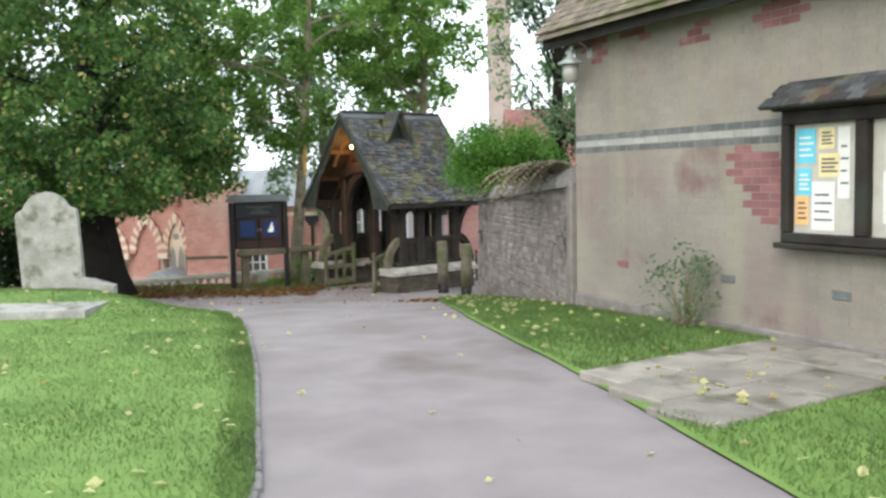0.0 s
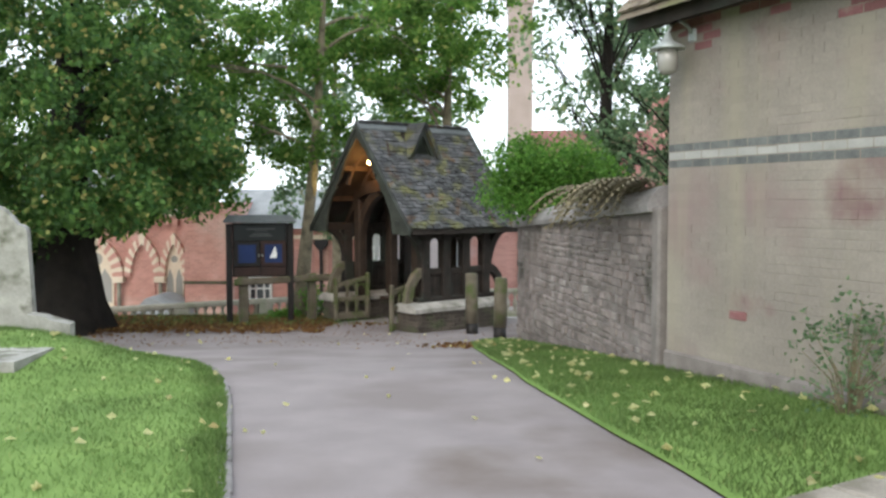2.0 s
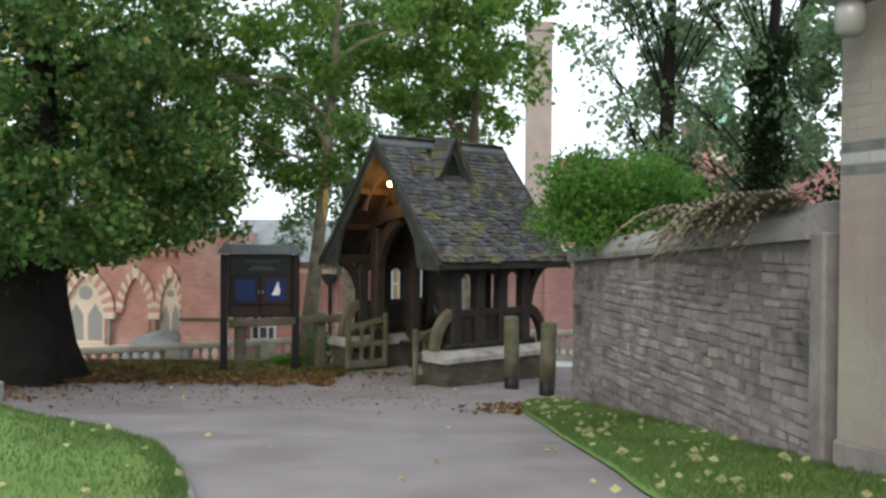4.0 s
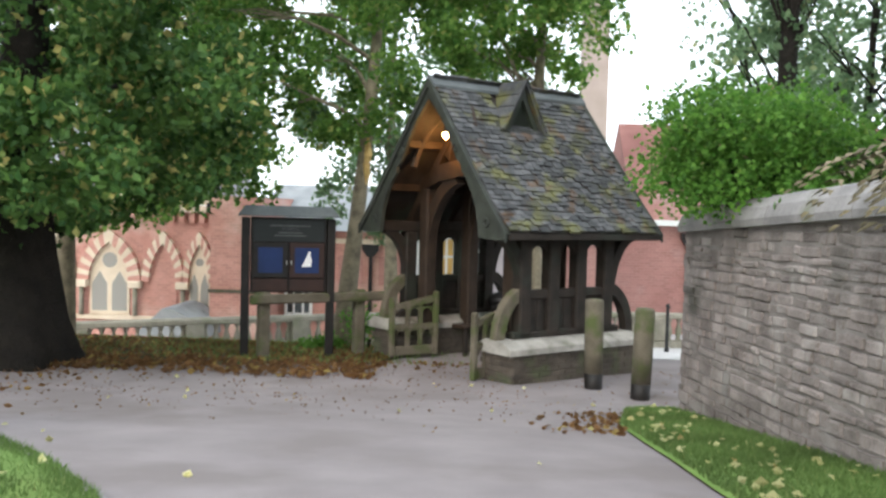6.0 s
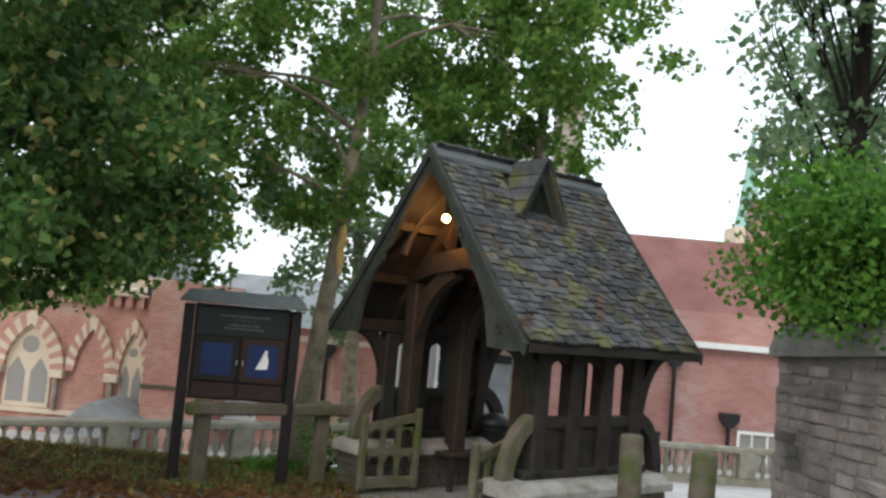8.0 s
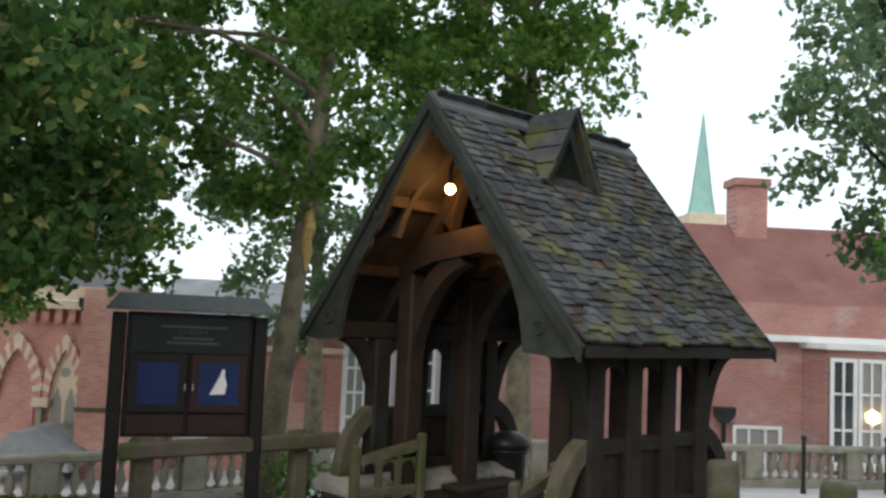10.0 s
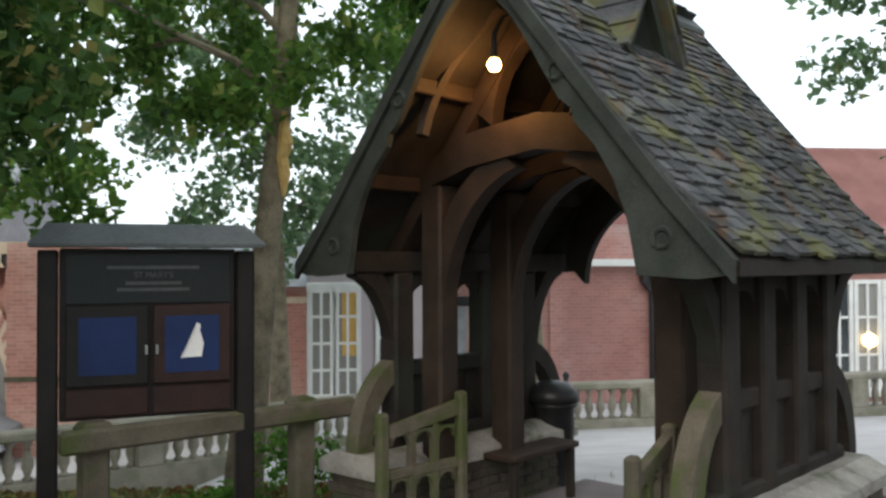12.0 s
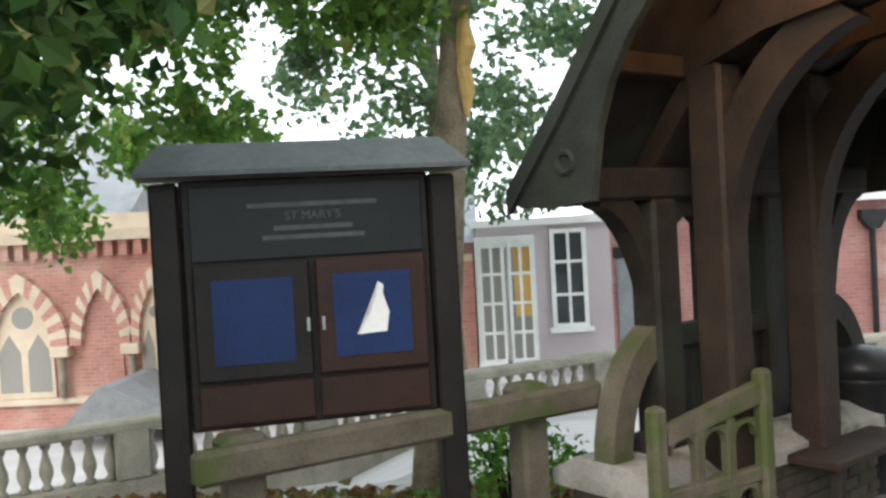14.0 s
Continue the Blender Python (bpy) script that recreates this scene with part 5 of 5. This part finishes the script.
def grass(name, n, seed, region, label, h=0.05):
    """Short mown blades, one triangle each."""
    r = np.random.default_rng(seed)
    rr = random.Random(seed)
    pts = np.array([(*q, GY(q[1]) + mound(*q) + 0.045) for q in (region(rr) for _ in range(n))])
    a = r.random(n) * 2 * math.pi
    d = np.stack([np.cos(a), np.sin(a), np.zeros(n)], 1) * 0.006
    tip = np.stack([r.normal(0, 0.02, n), r.normal(0, 0.02, n), h * (0.5 + 0.7 * r.random(n))], 1)
    v = np.stack([pts - d, pts + d, pts + tip], 1).reshape(-1, 3)
    f = np.arange(3 * n).reshape(-1, 3)
    tagged(raw(name, v.tolist(), f.tolist(), L_GRASS), label, "grass", "", "stuff")


grass("bank_grass", 3500, 53, lambda r: (r.gauss(-4.6, 1.7), r.uniform(19.7, 23.2)), "rough grass on the bank under the notice board", 0.09)
grass("grass", 70000, 51, lambda r: (lambda y: (edge(PATH_L, y) - 5.5 * r.random() ** 1.5, y))(r.uniform(2.5, 14)), "short mown grass on the lawn")
def verge_grass(r):
    while True:
        y = r.uniform(3.5, 17)
        x = edge(PATH_R, y) + (edge(HOUSE_R, y) - edge(PATH_R, y)) * r.random()
        dx, dy = x - 1.42, y - 5.75
        if not (-0.6 < -0.524 * dx + 0.851 * dy < 1.03 and dx * 0.851 + dy * 0.524 > 0.0):
            return x, y


grass("grass", 50000, 52, verge_grass, "short mown grass on the verge")
# ---- single pieces: flags, bricks, stones, shingles ----
def flags():
    root = empty("flagstone_path", pose(0, 0, 0), "worn flagstone path across the verge to the hall", "pavement", kind="structure")
    a, b = Vector((1.42, 5.75, 0)), Vector((3.45, 7.0, 0))
    d = (b - a).normalized(); n = Vector((-d.y, d.x, 0))
    rows = [(-0.62, 0.0), (0.0, 0.55), (0.55, 1.05)]
    for lo, hi in rows:
        s = 0.02 + 0.3 * (lo + hi) / 2
        while s < 3.6:
            L = random.uniform(0.5, 0.9)
            c = a + d * (s + L / 2) + n * ((lo + hi) / 2)
            o = part("flagstone", boxed(-L / 2 + 0.012, -(hi - lo) / 2 + 0.012, -0.08, L / 2 - 0.012, (hi - lo) / 2 - 0.012, 0.0, 0.012), FLAG, root)
            o.matrix_basis = Matrix.Translation((c.x, c.y, GY(c.y) + 0.072 + random.uniform(-0.005, 0.008))) @ Matrix.Rotation(math.atan2(d.y, d.x) + random.uniform(-0.01, 0.01), 4, "Z") @ Matrix.Rotation(random.uniform(-0.01, 0.01), 4, "X")
            s += L


def block_mesh(name, w, d, h, bevel, material, seed):
    bm = boxed(0, 0, 0, w, d, h, bevel)
    r = random.Random(seed)
    for v in bm.verts:
        v.co += Vector((r.uniform(-1, 1), r.uniform(-1, 1), r.uniform(-1, 1))) * bevel * 0.3
    me = bpy.data.meshes.new(name)
    bm.to_mesh(me); bm.free()
    me.materials.append(material)
    return me


def field(boxes, name, material, parent, label):
    """Many small blocks joined into one mesh."""
    v, f = [], []
    for x0, y0, z0, x1, y1, z1 in boxes:
        b = len(v)
        v += [(x0, y0, z0), (x1, y0, z0), (x1, y1, z0), (x0, y1, z0), (x0, y0, z1), (x1, y0, z1), (x1, y1, z1), (x0, y1, z1)]
        f += [(b, b + 3, b + 2, b + 1), (b + 4, b + 5, b + 6, b + 7), (b, b + 1, b + 5, b + 4), (b + 1, b + 2, b + 6, b + 5), (b + 2, b + 3, b + 7, b + 6), (b + 3, b, b + 4, b + 7)]
    return tagged(raw(name, v, f, material, parent, label), kind="stuff")


def hall_bricks():
    h = bpy.data.objects["church_hall"]
    meshes = {k: [block_mesh("brick", 0.220, 0.05, 0.069, 0.003, m, s) for s in range(2)] for k, m in (("cream", BRICK), ("red", RED_BRICK), ("blue", BLUE_BRICK), ("pale", PALE_BAND))}
    rest = []
    for r in range(42):
        z = 0.24 + r * 0.075
        for i in range(31):
            x = 0.004 + i * 0.227 - (0.112 if r % 2 else 0)
            if x < 0:
                x = 0.004
            wob = random.uniform(-0.003, 0.003)
            zz = 0.3 * noise.noise((x * 1.7, z * 2.3, 4)) + 0.15 * noise.noise((x * 6, z * 7, 1))
            red = ((x - 3.1) / 0.31) ** 2 + ((z - 1.48) / 0.36) ** 2 + zz * 1.3 < 1 or ((x - 2.72) / 0.17) ** 2 + ((z - 1.74) / 0.17) ** 2 + zz < 1 or (z > 2.95 and zz < -0.07)
            blue, pale = r in (23, 25), r == 24
            near = 1.2 < x < 3.5 and 0.3 < z < 2.4
            if red or blue or pale or near:
                o = new("brick", random.choice(meshes["blue" if blue else "pale" if pale else "red" if red else "cream"]))
                o.parent = h
                o.location = (x, wob * 0.5 - (0.0015 if red else 0.0), z)
            else:
                rest.append((x, wob * 0.6, z, x + 0.220, 0.045, z + 0.069))
    field(rest, "brickwork", BRICKS, h, "limewashed brick courses")


def wall_stones():
    meshes = {}
    rest = []
    z, row, made = -1.2, 0, 0
    r = random.Random(77)
    while z < 1.5:
        hgt = r.choice((0.07, 0.09, 0.1, 0.12))
        s = r.uniform(-0.1, 0.0)
        while s < WALL_LEN - 0.05:
            L = r.choice((0.11, 0.15, 0.2, 0.25, 0.31))
            if s + L > WALL_LEN:
                L = WALL_LEN - s
            s0 = max(s, 0.03)
            base = GY(11.35 + s) - 0.25
            if z > base and z + hgt < wall_top(s0) - 0.13 and L > 0.08:
                if made < 300 and 1.2 < s < 4.4 and z > -0.3:
                    key = (round(L, 2), hgt)
                    if key not in meshes:
                        meshes[key] = block_mesh("stone", L - 0.016, 0.1, hgt - 0.014, 0.014, STONE, len(meshes))
                    o = new("stone", meshes[key])
                    o.parent = WALL
                    o.matrix_basis = pose(s0, -0.112 + r.uniform(-0.014, 0.012), z + r.uniform(-0.01, 0.01), 0, r.uniform(-3.5, 3.5), r.uniform(-1, 1))
                    made += 1
                else:
                    q = r.uniform(-0.01, 0.01)
                    rest.append((s0, -0.1, z + q, s0 + L - 0.016, r.uniform(-0.026, 0.0), z + q + hgt - 0.014 - r.uniform(0, 0.012)))
            s += L
        z += hgt
    # the end face
    z = -1.2
    while z < 1.05:
        hgt = r.choice((0.1, 0.12, 0.14))
        y = -0.42
        while y < -0.05:
            L = min(r.choice((0.14, 0.2)), -0.01 - y)
            rest.append((WALL_LEN - 0.05, y, z, WALL_LEN + r.uniform(0.0, 0.02), y + L - 0.014, z + hgt - 0.014))
            y += L
        z += hgt
    field(rest, "stonework", STONES, WALL, "coursed rubble stonework")


def gate_shingles():
    g = bpy.data.objects["lychgate"]
    me = [block_mesh("shingle", w, 0.185, 0.028, 0.004, TILE, k) for k, w in enumerate((0.135, 0.15, 0.16, 0.168))]
    rest = []
    v, f = [], []
    made = 0
    for s in (-1, 1):
        prof = [(HW + 0.03, ZE + 0.03), (1.3, 2.33), (0.0, ZR - 0.01)]
        lens = [math.dist(prof[0], prof[1]), math.dist(prof[1], prof[2])]
        tot = sum(lens)
        rows = 30
        for r in range(rows):
            q = r * tot / rows
            if q < lens[0]:
                a, b, t = prof[0], prof[1], q / lens[0]
            else:
                a, b, t = prof[1], prof[2], (q - lens[0]) / lens[1]
            y, z = a[0] + (b[0] - a[0]) * t, a[1] + (b[1] - a[1]) * t
            ang = math.atan2(b[1] - a[1], a[0] - b[0])
            sag = 0
            for i in range(17):
                x = -HL - 0.02 + i * 0.167 - (0.08 if r % 2 else 0)
                wd = 0.16
                if x < -HL - 0.02:
                    x = -HL - 0.02; wd = 0.085
                if x + 0.16 > HL + 0.06:
                    continue
                if s < 0 and abs(x + 0.28) < 0.33 and 3.28 < z < 3.86:
                    continue
                m = Matrix.Translation((x, s * y, z + 0.010 + random.uniform(0, 0.022))) @ Matrix.Rotation(-s * (ang - 0.15) if s > 0 else (ang - 0.15), 4, "X")
                if s < 0 and made < 300 and wd > 0.1:
                    o = new("shingle", random.choice(me)); o.parent = g
                    o.matrix_basis = m @ Matrix.Translation((0, random.uniform(-0.022, 0.022), 0)) @ Matrix.Rotation(random.uniform(-0.06, 0.06), 4, "Z") @ Matrix.Rotation(random.uniform(-0.03, 0.05), 4, "Y")
                    made += 1
                else:
                    b0 = len(v)
                    y0, y1 = (0, 0.19) if s < 0 else (-0.19, 0)
                    for cx, cy, cz in ((0, y0, 0), (wd, y0, 0), (wd, y1, 0), (0, y1, 0), (0, y0, 0.026), (wd, y0, 0.026), (wd, y1, 0.026), (0, y1, 0.026)):
                        v.append(m @ Vector((cx, cy, cz)))
                    f.extend([tuple(b0 + k for k in q) for q in ((0, 3, 2, 1), (4, 5, 6, 7), (0, 1, 5, 4), (1, 2, 6, 5), (2, 3, 7, 6), (3, 0, 4, 7))])
    tagged(raw("shingles", v, f, TILES, g, "weathered oak shingles"), kind="stuff")


def plinth_bricks():
    """Brick courses on the faces of the two gate plinths."""
    g = bpy.data.objects["lychgate"]
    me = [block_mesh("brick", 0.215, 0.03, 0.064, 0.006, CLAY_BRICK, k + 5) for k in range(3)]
    for pl in [o for o in g.children if o.name.split(".")[0] == "plinth"]:
        s = 1 if max(v.co.y for v in pl.data.vertices) > 0 else -1
        lo, hi = (0.98, 1.58) if s > 0 else (-1.58, -0.98)
        for r in range(6):
            z = -0.02 + r * 0.073
            off = 0.11 if r % 2 else 0
            for i in range(11):
                x = -1.2 + off + i * 0.225
                if x + 0.215 > 1.06:
                    continue
                for y in (lo - 0.012, hi - 0.018):
                    o = new("brick", random.choice(me)); o.parent = pl
                    o.location = (x, y + random.uniform(-0.003, 0.003), z)
            for i in range(3 if not off else 2):
                o = new("brick", random.choice(me)); o.parent = pl
                o.matrix_basis = pose(-1.182, lo + 0.0 + off * 0.8 + i * 0.2 - 0.0, z, 0, 0, 90)


flags()
plinth_bricks()
hall_bricks()
wall_stones()
gate_shingles()
